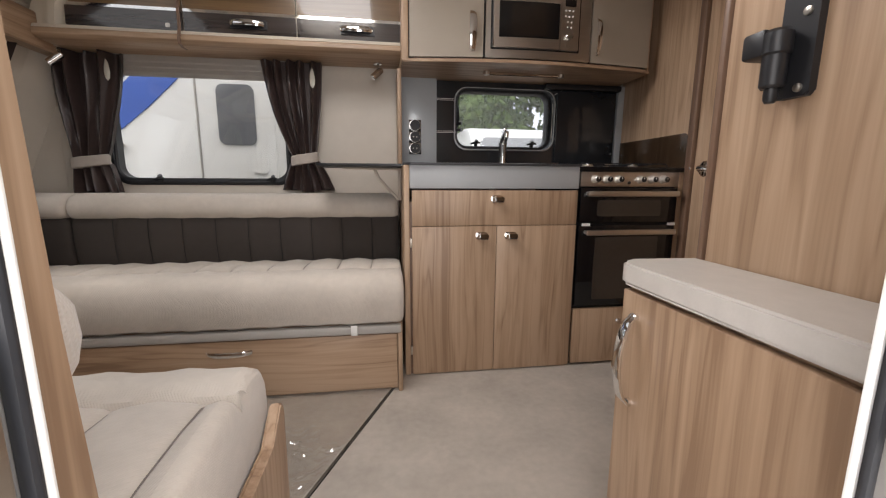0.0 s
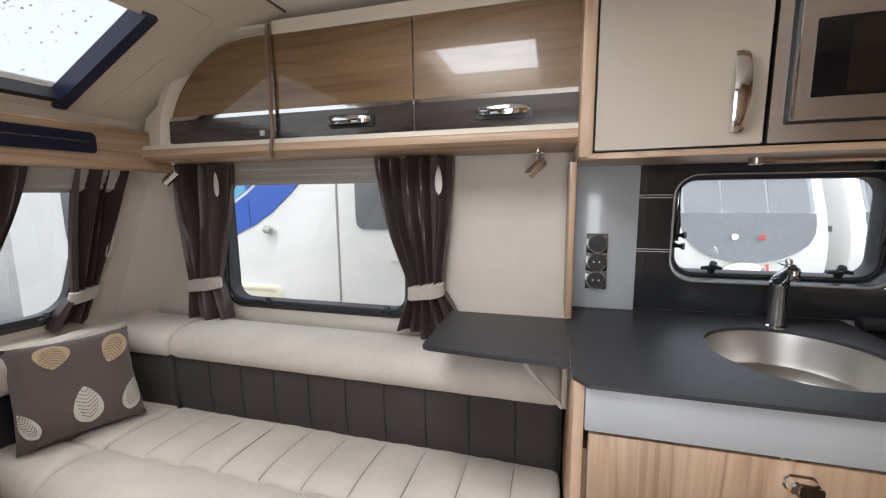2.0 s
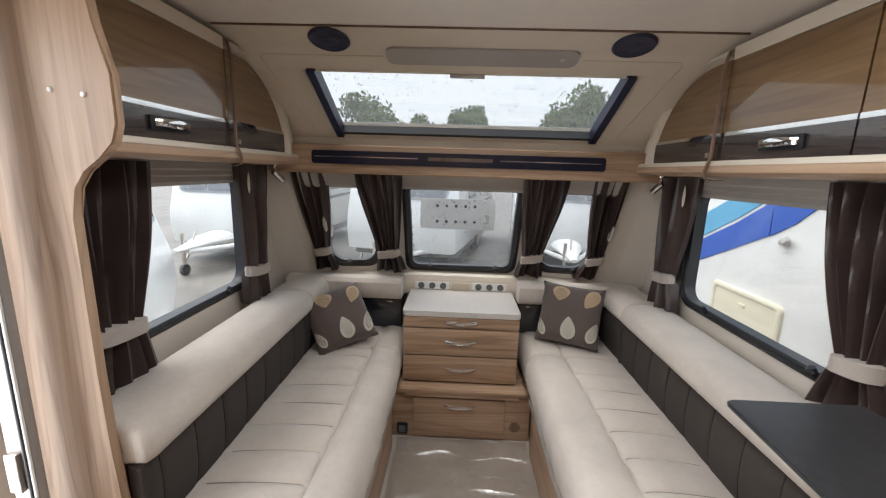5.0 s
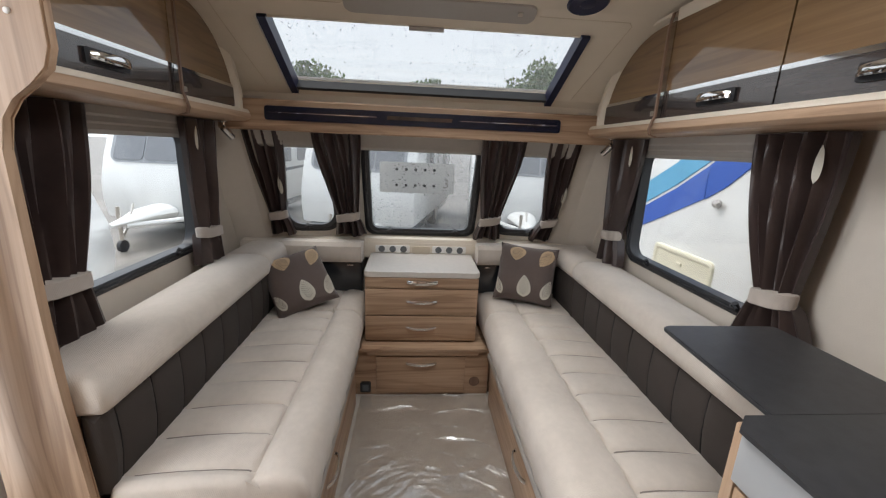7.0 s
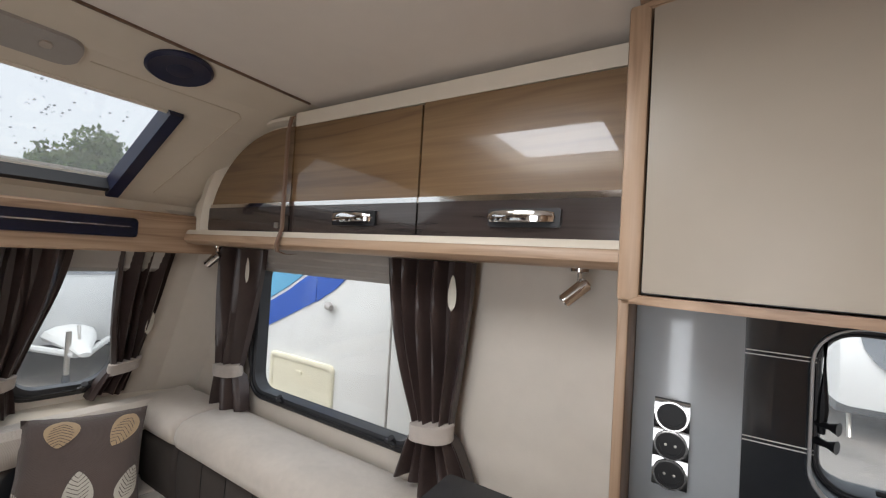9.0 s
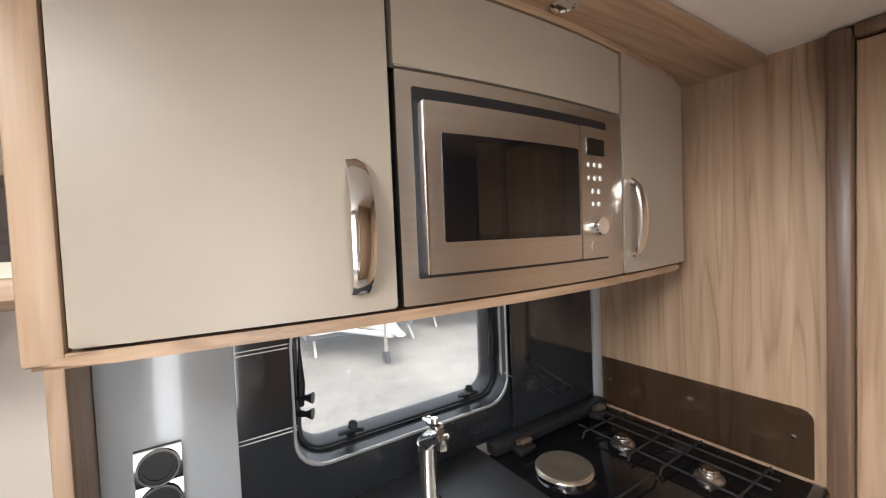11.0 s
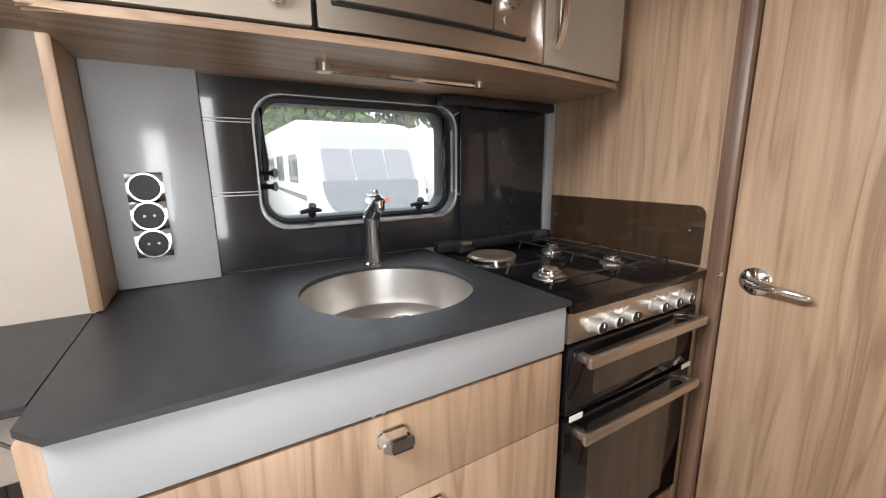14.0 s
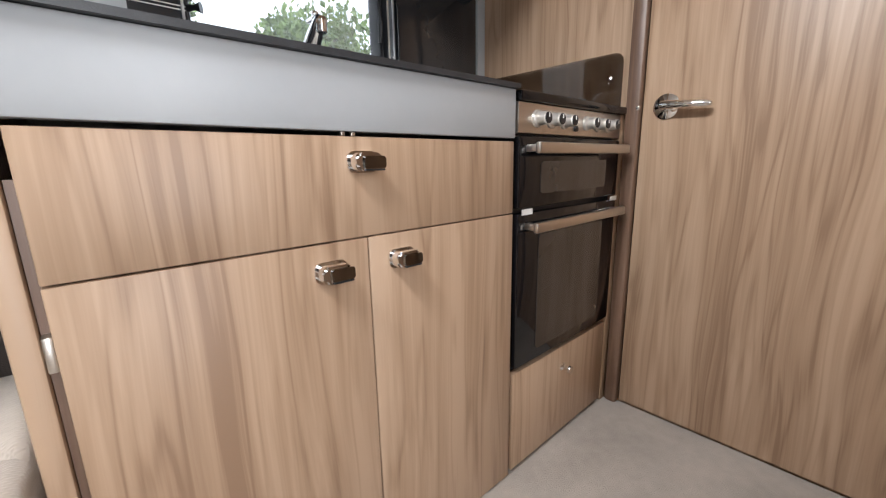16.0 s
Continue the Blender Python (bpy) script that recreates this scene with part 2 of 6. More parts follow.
WALNUT = ((0.262, 0.163, 0.100), (0.372, 0.246, 0.157), (0.455, 0.316, 0.212))
M = {
    "wood_v": wood("veneer_upright", WALNUT, "z"),
    "wood_x": wood("veneer_along", WALNUT, "x"),
    "wood_y": wood("veneer_across", WALNUT, "y"),
    "wood_dark": wood("dark_trim_wood", ((0.11, 0.062, 0.040), (0.16, 0.095, 0.062), (0.21, 0.13, 0.09)), "z"),
    "gloss_wood": wood("gloss_veneer", ((0.122, 0.066, 0.028), (0.168, 0.096, 0.042), (0.212, 0.128, 0.059)), "x", 0.35, 0.75, 0.8),
    "gloss_dark": wood("gloss_dark_band", ((0.030, 0.022, 0.020), (0.042, 0.032, 0.029), (0.055, 0.043, 0.04)), "x", 0.2, 1.0),
    "cream": material("cream_moulding", (0.66, 0.59, 0.49), 0.45, vary=0.04, scale=2.0, bump=0.05, bump_scale=200),
    "wall": material("cream_wall_paper", (0.60, 0.545, 0.475), 0.7, vary=0.05, scale=3.0, bump=0.12, bump_scale=350),
    "ceiling": material("ceiling_lining", (0.74, 0.675, 0.61), 0.75, vary=0.04, scale=2.0, bump=0.1, bump_scale=300),
    "taupe": material("taupe_lacquer", (0.33, 0.278, 0.222), 0.38, vary=0.04, scale=2.0),
    "seat": fabric("cream_weave", (0.56, 0.50, 0.435)),
    "band": fabric("charcoal_weave", (0.044, 0.035, 0.030), depth=0.25, sheen=0.0),
    "curtain": fabric("brown_satin", (0.046, 0.031, 0.028), 800, 0.25, 0.33, 0.1, 0.0),
    "tie": fabric("tieback_weave", (0.42, 0.37, 0.325)),
    "pillow": fabric("brown_pillow", (0.105, 0.078, 0.068), 700),
    "leaf_pale": fabric("pale_leaf", (0.58, 0.55, 0.47), 700),
    "leaf_tan": fabric("tan_leaf", (0.50, 0.36, 0.22), 700),
    # tones for the stitched seams, with the crease's shade put into the colour
    "seam_shade_dark": material("charcoal_seam_shade", (0.012, 0.011, 0.010), 0.9),
    "seam_shade": material("cream_seam_shade", (0.24, 0.21, 0.185), 0.9),
    "carpet": material("beige_carpet", (0.43, 0.385, 0.335), 0.95, vary=0.16, scale=4.0, bump=0.5, bump_scale=420),
    "film": clear("clear_film", (0.94, 0.93, 0.92), 0.16, 0.2),
    "worktop": material("graphite_laminate", (0.030, 0.031, 0.034), 0.42, vary=0.25, scale=30, bump=0.1, bump_scale=500),
    "top_pale": material("pale_laminate", (0.55, 0.515, 0.475), 0.35, vary=0.05, scale=30),
    "grey": material("grey_gloss_panel", (0.42, 0.445, 0.46), 0.2, vary=0.03, coat=0.4),
    "grey_matt": material("grey_facing", (0.39, 0.405, 0.415), 0.4, vary=0.03),
    "black_panel": material("dark_splashback", (0.022, 0.025, 0.029), 0.12, vary=0.1, coat=0.5),
    "black_glass": material("black_glass", (0.005, 0.005, 0.006), 0.06, vary=0.0, coat=0.2),
    "oven_glass": material("oven_window_glass", (0.045, 0.037, 0.031), 0.06, vary=0.1, coat=0.3),
    "cavity": material("dark_cavity_glass", (0.014, 0.010, 0.008), 0.06, vary=0.1, coat=0.3),
    "black": material("black_plastic", (0.014, 0.014, 0.016), 0.4, vary=0.1),
    "navy": material("navy_plastic", (0.010, 0.014, 0.045), 0.3, vary=0.1),
    "reveal": material("dark_grey_moulding", (0.045, 0.050, 0.056), 0.28, vary=0.08),
    "navy_dark": material("navy_strip", (0.004, 0.006, 0.020), 0.25, vary=0.1),
    "rubber": material("window_rubber", (0.020, 0.021, 0.024), 0.45, vary=0.1),
    "chrome": material("chrome", (0.82, 0.82, 0.82), 0.07, 1.0, vary=0.02),
    "socket_black": material("matt_socket_black", (0.010, 0.010, 0.011), 0.5, vary=0.1),
    "chrome_dark": material("smoked_chrome", (0.30, 0.29, 0.28), 0.08, 1.0, vary=0.03),
    "steel": material("brushed_steel", (0.62, 0.575, 0.52), 0.32, 1.0, vary=0.06, scale=3, grain=(1, 1, 40), bump=0.03),
    "socket_plate": material("dark_chrome_plate", (0.24, 0.235, 0.23), 0.12, 1.0, vary=0.1),
    "plate_iron": material("hotplate_metal", (0.40, 0.345, 0.27), 0.36, 0.8, vary=0.08),
    "knob": material("satin_knob", (0.66, 0.63, 0.58), 0.32, 0.7, vary=0.04),
    "hob_black": material("hob_enamel", (0.005, 0.005, 0.006), 0.10, vary=0.1),
    "sink_steel": material("sink_steel", (0.56, 0.54, 0.51), 0.36, 1.0, vary=0.05, scale=4),
    "white": material("white_plastic", (0.78, 0.77, 0.74), 0.35, vary=0.03),
    "alu": material("door_frame_alloy", (0.33, 0.31, 0.29), 0.4, 0.3, vary=0.05),
    "bead": material("silver_bead", (0.55, 0.56, 0.57), 0.28, 0.6, vary=0.05),
    "beige": material("beige_plastic", (0.55, 0.47, 0.36), 0.45, vary=0.04),
    "blind": material("blind_cassette", (0.40, 0.375, 0.345), 0.6, vary=0.06),
    "lamp_grey": material("lamp_cover", (0.36, 0.335, 0.31), 0.3, vary=0.04),
    "misty": clear("misted_acrylic", (0.93, 0.95, 0.96), 0.02, 0.04, 0.075),
    "drop": clear("rain_drop", (0.70, 0.71, 0.72), 0.05, 0.12),
    "grey_pale": material("pale_grey_gel_coat", (0.27, 0.28, 0.29), 0.3, vary=0.08, coat=0.3),
    "glass": clear("window_acrylic", (0.93, 0.95, 0.96), 0.0, 0.05),
    "wet_glass": clear("rainy_acrylic", (0.78, 0.80, 0.81), 0.02, 0.04, 0.022),
    "roof_glass": clear("rooflight_acrylic", (0.655, 0.66, 0.655), 0.02, 0.04, 0.045),
    "smoked": clear("smoked_glass", (0.60, 0.58, 0.56), 0.02, 0.045),
    "body": material("white_bodywork", (0.74, 0.735, 0.71), 0.3, vary=0.06, scale=2.0, coat=0.3),
    "body_grey": material("grey_gel_coat", (0.11, 0.12, 0.13), 0.25, vary=0.1, coat=0.4),
    "tint": material("tinted_window", (0.035, 0.037, 0.042), 0.06, vary=0.1, coat=1.0),
    "tint_pale": material("hazed_window", (0.15, 0.155, 0.165), 0.12, vary=0.1, coat=0.6),
    "blue": material("blue_vinyl", (0.035, 0.10, 0.42), 0.35, vary=0.06),
    "cyan": material("light_blue_vinyl", (0.12, 0.36, 0.55), 0.35, vary=0.06),
    "hatch": material("ivory_hatch", (0.70, 0.65, 0.50), 0.45, vary=0.04),
    "red": material("red_lens", (0.45, 0.02, 0.015), 0.3, vary=0.05),
    "tarmac": material("wet_yard", (0.19, 0.17, 0.148), 0.55, vary=0.35, scale=1.2, bump=0.3, bump_scale=40),
    "leaves": material("foliage", (0.095, 0.15, 0.035), 0.7, vary=0.5, scale=1.5),
    "bark": material("bark", (0.09, 0.07, 0.05), 0.9, vary=0.3),
    "amber": material("pale_bracket", (0.46, 0.40, 0.34), 0.4, vary=0.05),
}


# ---- building helpers ----
def part(name, bm, mat, parent=None, label="", smooth=True):
    """Links a bmesh, modelled in the world's metres, as one mesh under a thing or a part."""
    me = bpy.data.meshes.new(name)
    bmesh.ops.recalc_face_normals(bm, faces=bm.faces)
    bm.to_mesh(me)
    bm.free()
    me.materials.append(M[mat])
    if smooth:
        me.shade_smooth()
        me.set_sharp_from_angle(angle=radians(35))
    ob = new(name, me)
    if parent:
        ob.parent = parent
        root = parent
        while root.parent:
            root = root.parent
        if parent is root:
            ob.matrix_parent_inverse = root.matrix_basis.inverted()
    if label:
        ob["label"] = label
    return ob


def thing(name, at, label, category, group="", kind=""):
    ob = new(name)
    ob.empty_display_size = 0.05
    ob.matrix_basis = pose(*at)
    return tagged(ob, label, category, group, kind)


def fixed(name, bm, mat, label="", category="", smooth=True):
    """A piece of the setting."""
    return tagged(part(name, bm, mat, None, "", smooth), label, category or name.split("_")[0], "", "structure")


def box(x0, x1, y0, y1, z0, z1, bevel=0.003, bm=None, seg=2):
    bm = bm or bmesh.new()
    v = [bm.verts.new(p) for p in ((x0, y0, z0), (x1, y0, z0), (x1, y1, z0), (x0, y1, z0), (x0, y0, z1), (x1, y0, z1), (x1, y1, z1), (x0, y1, z1))]
    f = [bm.faces.new([v[i] for i in q]) for q in ((0, 3, 2, 1), (4, 5, 6, 7), (0, 1, 5, 4), (1, 2, 6, 5), (2, 3, 7, 6), (3, 0, 4, 7))]
    if bevel:
        edges = list({e for q in f for e in q.edges})
        bmesh.ops.bevel(bm, geom=edges, offset=min(bevel, 0.45 * min(abs(x1 - x0), abs(y1 - y0), abs(z1 - z0))), segments=seg, affect="EDGES", profile=0.5)
    return bm


def loops(rows, close=True, caps=True, bm=None):
    """A skin over rows of points, each row a ring."""
    bm = bm or bmesh.new()
    vs = [[bm.verts.new(p) for p in r] for r in rows]
    n = len(vs[0])
    for a, b in zip(vs, vs[1:]):
        for i in range(n if close else n - 1):
            j = (i + 1) % n
            bm.faces.new((a[i], a[j], b[j], b[i]))
    if caps:
        bm.faces.new(vs[0][::-1])
        bm.faces.new(vs[-1])
    return bm


def place(axis, a, u, v):
    return {"x": (a, u, v), "y": (u, a, v), "z": (u, v, a)}[axis]


def prism(outline, axis, a0, a1, bevel=0.0, bm=None):
    """A flat outline of (u, v) points drawn out along an axis."""
    bm = bm or bmesh.new()
    own = bmesh.new()
    loops([[place(axis, a, *p) for p in outline] for a in (a0, a1)], bm=own)
    if bevel:
        caps = [f for f in own.faces if len(f.verts) == len(outline)]
        bmesh.ops.bevel(own, geom=list({e for f in caps for e in f.edges}), offset=bevel, segments=2, affect="EDGES")
    me = bpy.data.meshes.new("tmp")
    own.to_mesh(me)
    own.free()
    bm.from_mesh(me)
    bpy.data.meshes.remove(me)
    return bm


def rounded(u0, u1, v0, v1, r, n=6):
    """A rectangle's outline with round corners."""
    out = []
    for cu, cv, a in ((u1 - r, v1 - r, 0), (u0 + r, v1 - r, 90), (u0 + r, v0 + r, 180), (u1 - r, v0 + r, 270)):
        out += [(cu + r * math.cos(radians(a + 90 * k / n)), cv + r * math.sin(radians(a + 90 * k / n))) for k in range(n + 1)]
    return out


def ring(outer, inner, put, depth0, depth1, round_by=0.006):
    """A frame between two outlines of as many points; put(u, v, d) gives the place."""
    mid = [[((1 - f) * o[0] + f * i[0], (1 - f) * o[1] + f * i[1]) for o, i in zip(outer, inner)] for f in (0.2, 0.8)]
    rows = [[put(*p, depth0) for p in outer], [put(*p, depth1 - round_by) for p in outer], [put(*p, depth1) for p in mid[0]], [put(*p, depth1) for p in mid[1]],
            [put(*p, depth1 - round_by) for p in inner], [put(*p, depth0) for p in inner]]
    return loops(rows + rows[:1], caps=False)


def sheet(outline, put, d0, d1, bm=None):
    return loops([[put(*p, d0) for p in outline], [put(*p, d1) for p in outline]], bm=bm)


def tube(points, r, n=8, bm=None, flat=1.0):
    """A rod along points; r one radius or one a point; flat squeezes it upright."""
    pts = [Vector(p) for p in points]
    rr = r if isinstance(r, (list, tuple)) else [r] * len(pts)
    rows = []
    for i, p in enumerate(pts):
        d = (pts[min(i + 1, len(pts) - 1)] - pts[max(i - 1, 0)]).normalized()
        side = d.cross(Vector((0, 0, 1)))
        side = Vector((1, 0, 0)) if side.length < 1e-4 else side.normalized()
        up = side.cross(d)
        rows.append([p + rr[i] * (math.cos(2 * math.pi * k / n) * side + flat * math.sin(2 * math.pi * k / n) * up) for k in range(n)])
    return loops(rows, bm=bm)


def lathe(profile, m, n=24, bm=None):
    """A turned body: (radius, height) pairs about the z axis of the pose m."""
    rows = [[m @ Vector((r * math.cos(2 * math.pi * k / n), r * math.sin(2 * math.pi * k / n), h)) for k in range(n)] for r, h in profile]
    return loops(rows, bm=bm)


def bow_handle(parent, at, along, out, length=0.13, width=0.018, rise=0.022, name="handle"):
    """A bowed chrome strap handle."""
    at, along, out = Vector(at), Vector(along).normalized(), Vector(out).normalized()
    across = along.cross(out)
    rows = []
    for k in range(13):
        s = k / 12 * 2 - 1
        h = rise * (1 - s * s) ** 0.6 if abs(s) < 1 else 0.0
        w = width * (0.75 + 0.25 * (1 - s * s))
        c = at + along * (s * length / 2) + out * (h + 0.004)
        rows.append([c + across * (w / 2 * a) + out * b for a, b in ((-1, -0.003), (-1, 0.002), (-0.6, 0.004), (0.6, 0.004), (1, 0.002), (1, -0.003))])
    bm = loops(rows)
    for s in (-1, 1):
        c = at + along * (s * length * 0.47)
        lathe([(0.007, -0.001), (0.007, 0.006)], Matrix.Translation(c) @ out.to_track_quat("Z", "Y").to_matrix().to_4x4(), 10, bm)
    return part(name, bm, "chrome", parent, "chrome bow handle")


# ---- plan, in metres: front of the caravan at -x, kitchen wall at +y ----
WALL_OFF, WALL_NEAR, WALL_REAR, TOP = 2.35, 0.10, 1.29, 1.955
MID = 1.225


def near(y, shift=0.0):
    """The mirrored place on the door side."""
    return 2 * MID + shift - y


def wall_with_holes(name, axis, a0, a1, u0, u1, z0, z1, holes, mat, label):
    """A wall of thickness a0..a1 cut through by rectangular openings (u0, u1, z0, z1)."""
    bm = bmesh.new()
    cuts = sorted({u0, u1, *[h[0] for h in holes], *[h[1] for h in holes]})
    for s, e in zip(cuts, cuts[1:]):
        inside = [h for h in holes if h[0] <= s and h[1] >= e]
        levels = [z0]
        for h in sorted(inside, key=lambda h: h[2]):
            levels += [h[2], h[3]]
        levels.append(z1)
        for b, t in zip(levels[::2], levels[1::2]):
            if t - b > 1e-4:
                if axis == "y":
                    box(s, e, a0, a1, b, t, 0, bm)
                else:
                    box(a0, a1, s, e, b, t, 0, bm)
    bmesh.ops.remove_doubles(bm, verts=bm.verts, dist=1e-5)
    return fixed(name, bm, mat, label, "wall", False)


WIN = (-1.475, -0.635, 0.895, 1.435)
KWIN = (0.288, 0.872, 1.072, 1.408)
DOOR = (-0.292, 0.245, 0.0, 1.86)
wall_with_holes("wall_offside", "y", WALL_OFF, 2.395, -1.72, 1.34, -0.06, 2.02, [WIN, KWIN], "wall", "cream papered caravan side wall behind the sofa")
wall_with_holes("wall_nearside", "y", 0.055, WALL_NEAR, -1.72, 1.34, -0.06, 2.02, [WIN, DOOR], "wall", "cream papered caravan side wall with the entrance")
fixed("wall_rear", box(1.305, 1.345, 0.05, 2.4, -0.06, 2.02, 0), "wood_v", "wooden partition beside the cooker", "wall", False)
fixed("floor", box(-2.2, 1.34, 0.055, 2.40, -0.06, -0.012, 0), "black", "caravan floor under the carpet", "floor", False)
fixed("floor_carpet_rear", prism([(1.30, 0.06), (1.30, 2.345), (-0.072, 2.345), (-0.072, 1.667), (-0.440, 0.855), (-0.440, 0.06)], "z", -0.012, 0.0, 0.004), "carpet", "beige fitted carpet in front of the kitchen", "carpet")
fixed("floor_carpet_front", prism([(-1.90, 0.12), (-0.454, 0.12), (-0.454, 0.855), (-0.086, 1.667), (-0.086, 2.3), (-1.90, 2.3)], "z", -0.012, 0.003, 0.004), "carpet", "beige carpet of the lounge under a clear film", "carpet")

# ceiling with the hatch opening, the sloping front and the panoramic rooflight
bm = bmesh.new()
for a in ((-0.95, -0.66, 0.05, 2.40), (-0.16, 1.34, 0.05, 2.40), (-0.66, -0.16, 0.05, 0.95), (-0.66, -0.16, 1.65, 2.40)):
    box(*a, TOP, 2.0, 0, bm)
fixed("ceiling", bm, "ceiling", "cream lined caravan ceiling", "ceiling", False)
SLOPE = [(-0.95, TOP), (-1.09, 1.922), (-1.225, 1.872), (-1.61, 1.668), (-1.645, 1.64), (-1.655, 1.58)]
bm = bmesh.new()
for (xa, za), (xb, zb), bands in ((SLOPE[0], SLOPE[1], ((0.05, 2.40),)), (SLOPE[1], SLOPE[2], ((0.05, 2.40),)), (SLOPE[2], SLOPE[3], ((0.05, 0.54), (1.885, 2.40))), (SLOPE[3], SLOPE[4], ((0.05, 2.40),)), (SLOPE[4], SLOPE[5], ((0.05, 2.40),))):
    for y0, y1 in bands:
        loops([[(xa, y0, za), (xa, y0, za + 0.05), (xb - 0.02, y0, zb + 0.05), (xb, y0, zb)], [(xa, y1, za), (xa, y1, za + 0.05), (xb - 0.02, y1, zb + 0.05), (xb, y1, zb)]], bm=bm)
fixed("ceiling_front", bm, "cream", "cream moulded sloping front of the ceiling", "ceiling", False)

# front wall, leaning outward to the sill: a flat middle and two corners, each with its window opening
FRONT = [(-1.62, 2.37), (-1.70, 2.20), (-1.79, 1.68), (-1.79, 0.77), (-1.70, 0.25), (-1.62, 0.08)]
RAKE = 0.47
rake = lambda v: -RAKE * (1.45 - max(v, 0.70))
FRONT_HOLES = [None, (0.185, 0.49, 0.885, 1.40), (0.125, 0.785, 0.862, 1.40), (0.08, 0.385, 0.885, 1.40), None]


def on_segment(k):
    """Coordinates on a stretch of the front wall: u along it, v up, d into the room."""
    p, q = Vector((*FRONT[k], 0)), Vector((*FRONT[k + 1], 0))
    along = (q - p).normalized()
    inward = Vector((-along.y, along.x, 0))
    if inward.x < 0:
        inward = -inward
    return (q - p).length, lambda u, v, d: tuple(p + along * u + inward * d + Vector((rake(v), 0, v)))


for k, hole in enumerate(FRONT_HOLES):
    length, put = on_segment(k)
    bm = bmesh.new()
    cells = [(0, length, 0.70, 1.62), (0, length, -0.06, 0.70)] if not hole else [(0, hole[0], 0.70, 1.62), (hole[1], length, 0.70, 1.62), (hole[0], hole[1], 0.70, hole[2]), (hole[0], hole[1], hole[3], 1.62), (0, length, -0.06, 0.70)]
    for u0, u1, v0, v1 in cells:
        sheet([(u0, v0), (u1, v0), (u1, v1), (u0, v1)], put, -0.04, 0.0, bm)
    fixed("wall_front_%d" % (k + 1), bm, "wall", "cream front wall of the lounge", "wall", False)

for name, y0, y1 in (("wall_offside_front", WALL_OFF, 2.395), ("wall_nearside_front", 0.055, WALL_NEAR)):
    fixed(name, prism([(-1.7205, -0.06), (-2.05, -0.06), (-2.05, 0.70), (-1.7205, 1.40)], "y", y0, y1), "wall", "cream papered side wall at the front corner", "wall", False)
fixed("sill", prism([(-1.975, 0.70), (-2.12, 0.70), (-2.12, 0.826), (-2.03, 0.824), (-1.975, 0.80)], "y", 0.11, 2.34, 0.003), "cream", "cream moulded ledge under the front windows", "sill")

# ---- windows ----
count = {"n": 0}


def window(put, u0, u1, v0, v1, r, label, stays=(), pane="glass", blind=True, fw=0.036):
    """A caravan window: black rubber frame, acrylic pane, stays, catches and the blind's cassette above."""
    count["n"] += 1
    c = Vector(put((u0 + u1) / 2, v0, 0))
    ob = thing("window_%d" % count["n"], c, label, "window", "", "structure")
    out, inn = rounded(u0, u1, v0, v1, r), rounded(u0 + fw, u1 - fw, v0 + fw, v1 - min(fw, 0.02), r * 0.75)
    fr = part("window_frame", ring(out, inn, put, -0.045, 0.012), "rubber", ob, "black rubber window frame")
    o2, i2 = rounded(u0 + 0.3 * fw, u1 - 0.3 * fw, v0 + 0.3 * fw, v1 - 0.012, r * 0.9), rounded(u0 + 0.6 * fw, u1 - 0.6 * fw, v0 + 0.6 * fw, v1 - 0.018, r * 0.8)
    part("inner_bead", ring(o2, i2, put, 0.008, 0.017, 0.003), "black", fr)
    p = part("pane", sheet(rounded(u0 + 0.3 * fw, u1 - 0.3 * fw, v0 + 0.3 * fw, v1 - 0.3 * fw, r * 0.8), put, -0.038, -0.034), pane, ob)
    p.visible_shadow = False
    for s in stays:
        bm = tube([put(s - 0.03, v0 + 0.030, 0.012), put(s, v0 + 0.038, 0.03), put(s + 0.022, v0 + 0.034, 0.034)], [0.006, 0.008, 0.005], 8)
        tube([put(s, v0 + 0.02, 0.008), put(s, v0 + 0.05, 0.026)], 0.011, 10, bm)
        part("catch", bm, "black", ob)
    for e in (u0 + 0.018, u1 - 0.018):
        bm = tube([put(e, v0 + 0.12, 0.015), put(e, v0 + 0.17, 0.022), put(e, v0 + 0.30, 0.022)], [0.006, 0.009, 0.004], 8)
        part("stay", bm, "black", ob)
    if blind:
        bm = bmesh.new()
        prof = [(0.0, v1 + 0.085), (0.05, v1 + 0.085), (0.055, v1 + 0.02), (0.05, v1 + 0.012), (0.052, v1 - 0.005), (0.046, v1 - 0.012), (0.048, v1 - 0.03), (0.03, v1 - 0.045), (0.012, v1 - 0.045), (0.012, v1)]
        loops([[put(u0 - 0.03, z, d) for d, z in prof], [put(u1 + 0.03, z, d) for d, z in prof]], bm=bm)
        part("blind_cassette", bm, "blind", ob, "grey ribbed blind cassette")
    return ob


off = lambda u, v, d: (u, WALL_OFF - d, v)
nearw = lambda u, v, d: (u, WALL_NEAR + d, v)
window(off, -1.505, -0.605, 0.862, 1.445, 0.085, "black framed side window above the sofa", (-1.275, -0.712))
window(nearw, -1.505, -0.605, 0.862, 1.445, 0.085, "black framed side window above the door side sofa", (-1.285, -0.735))
for k, label in ((1, "raked front corner window with a black frame"), (2, "wide front window wet with rain"), (3, "raked front corner window with a black frame")):
    length, put = on_segment(k)
    h = FRONT_HOLES[k]
    window(put, h[0] - 0.03, h[1] + 0.03, h[2] - 0.03, h[3] + 0.02, 0.11 if k != 2 else 0.06, label, (0.25 * length, 0.72 * length) if k == 2 else (0.5 * length,), "wet_glass", True, 0.046)

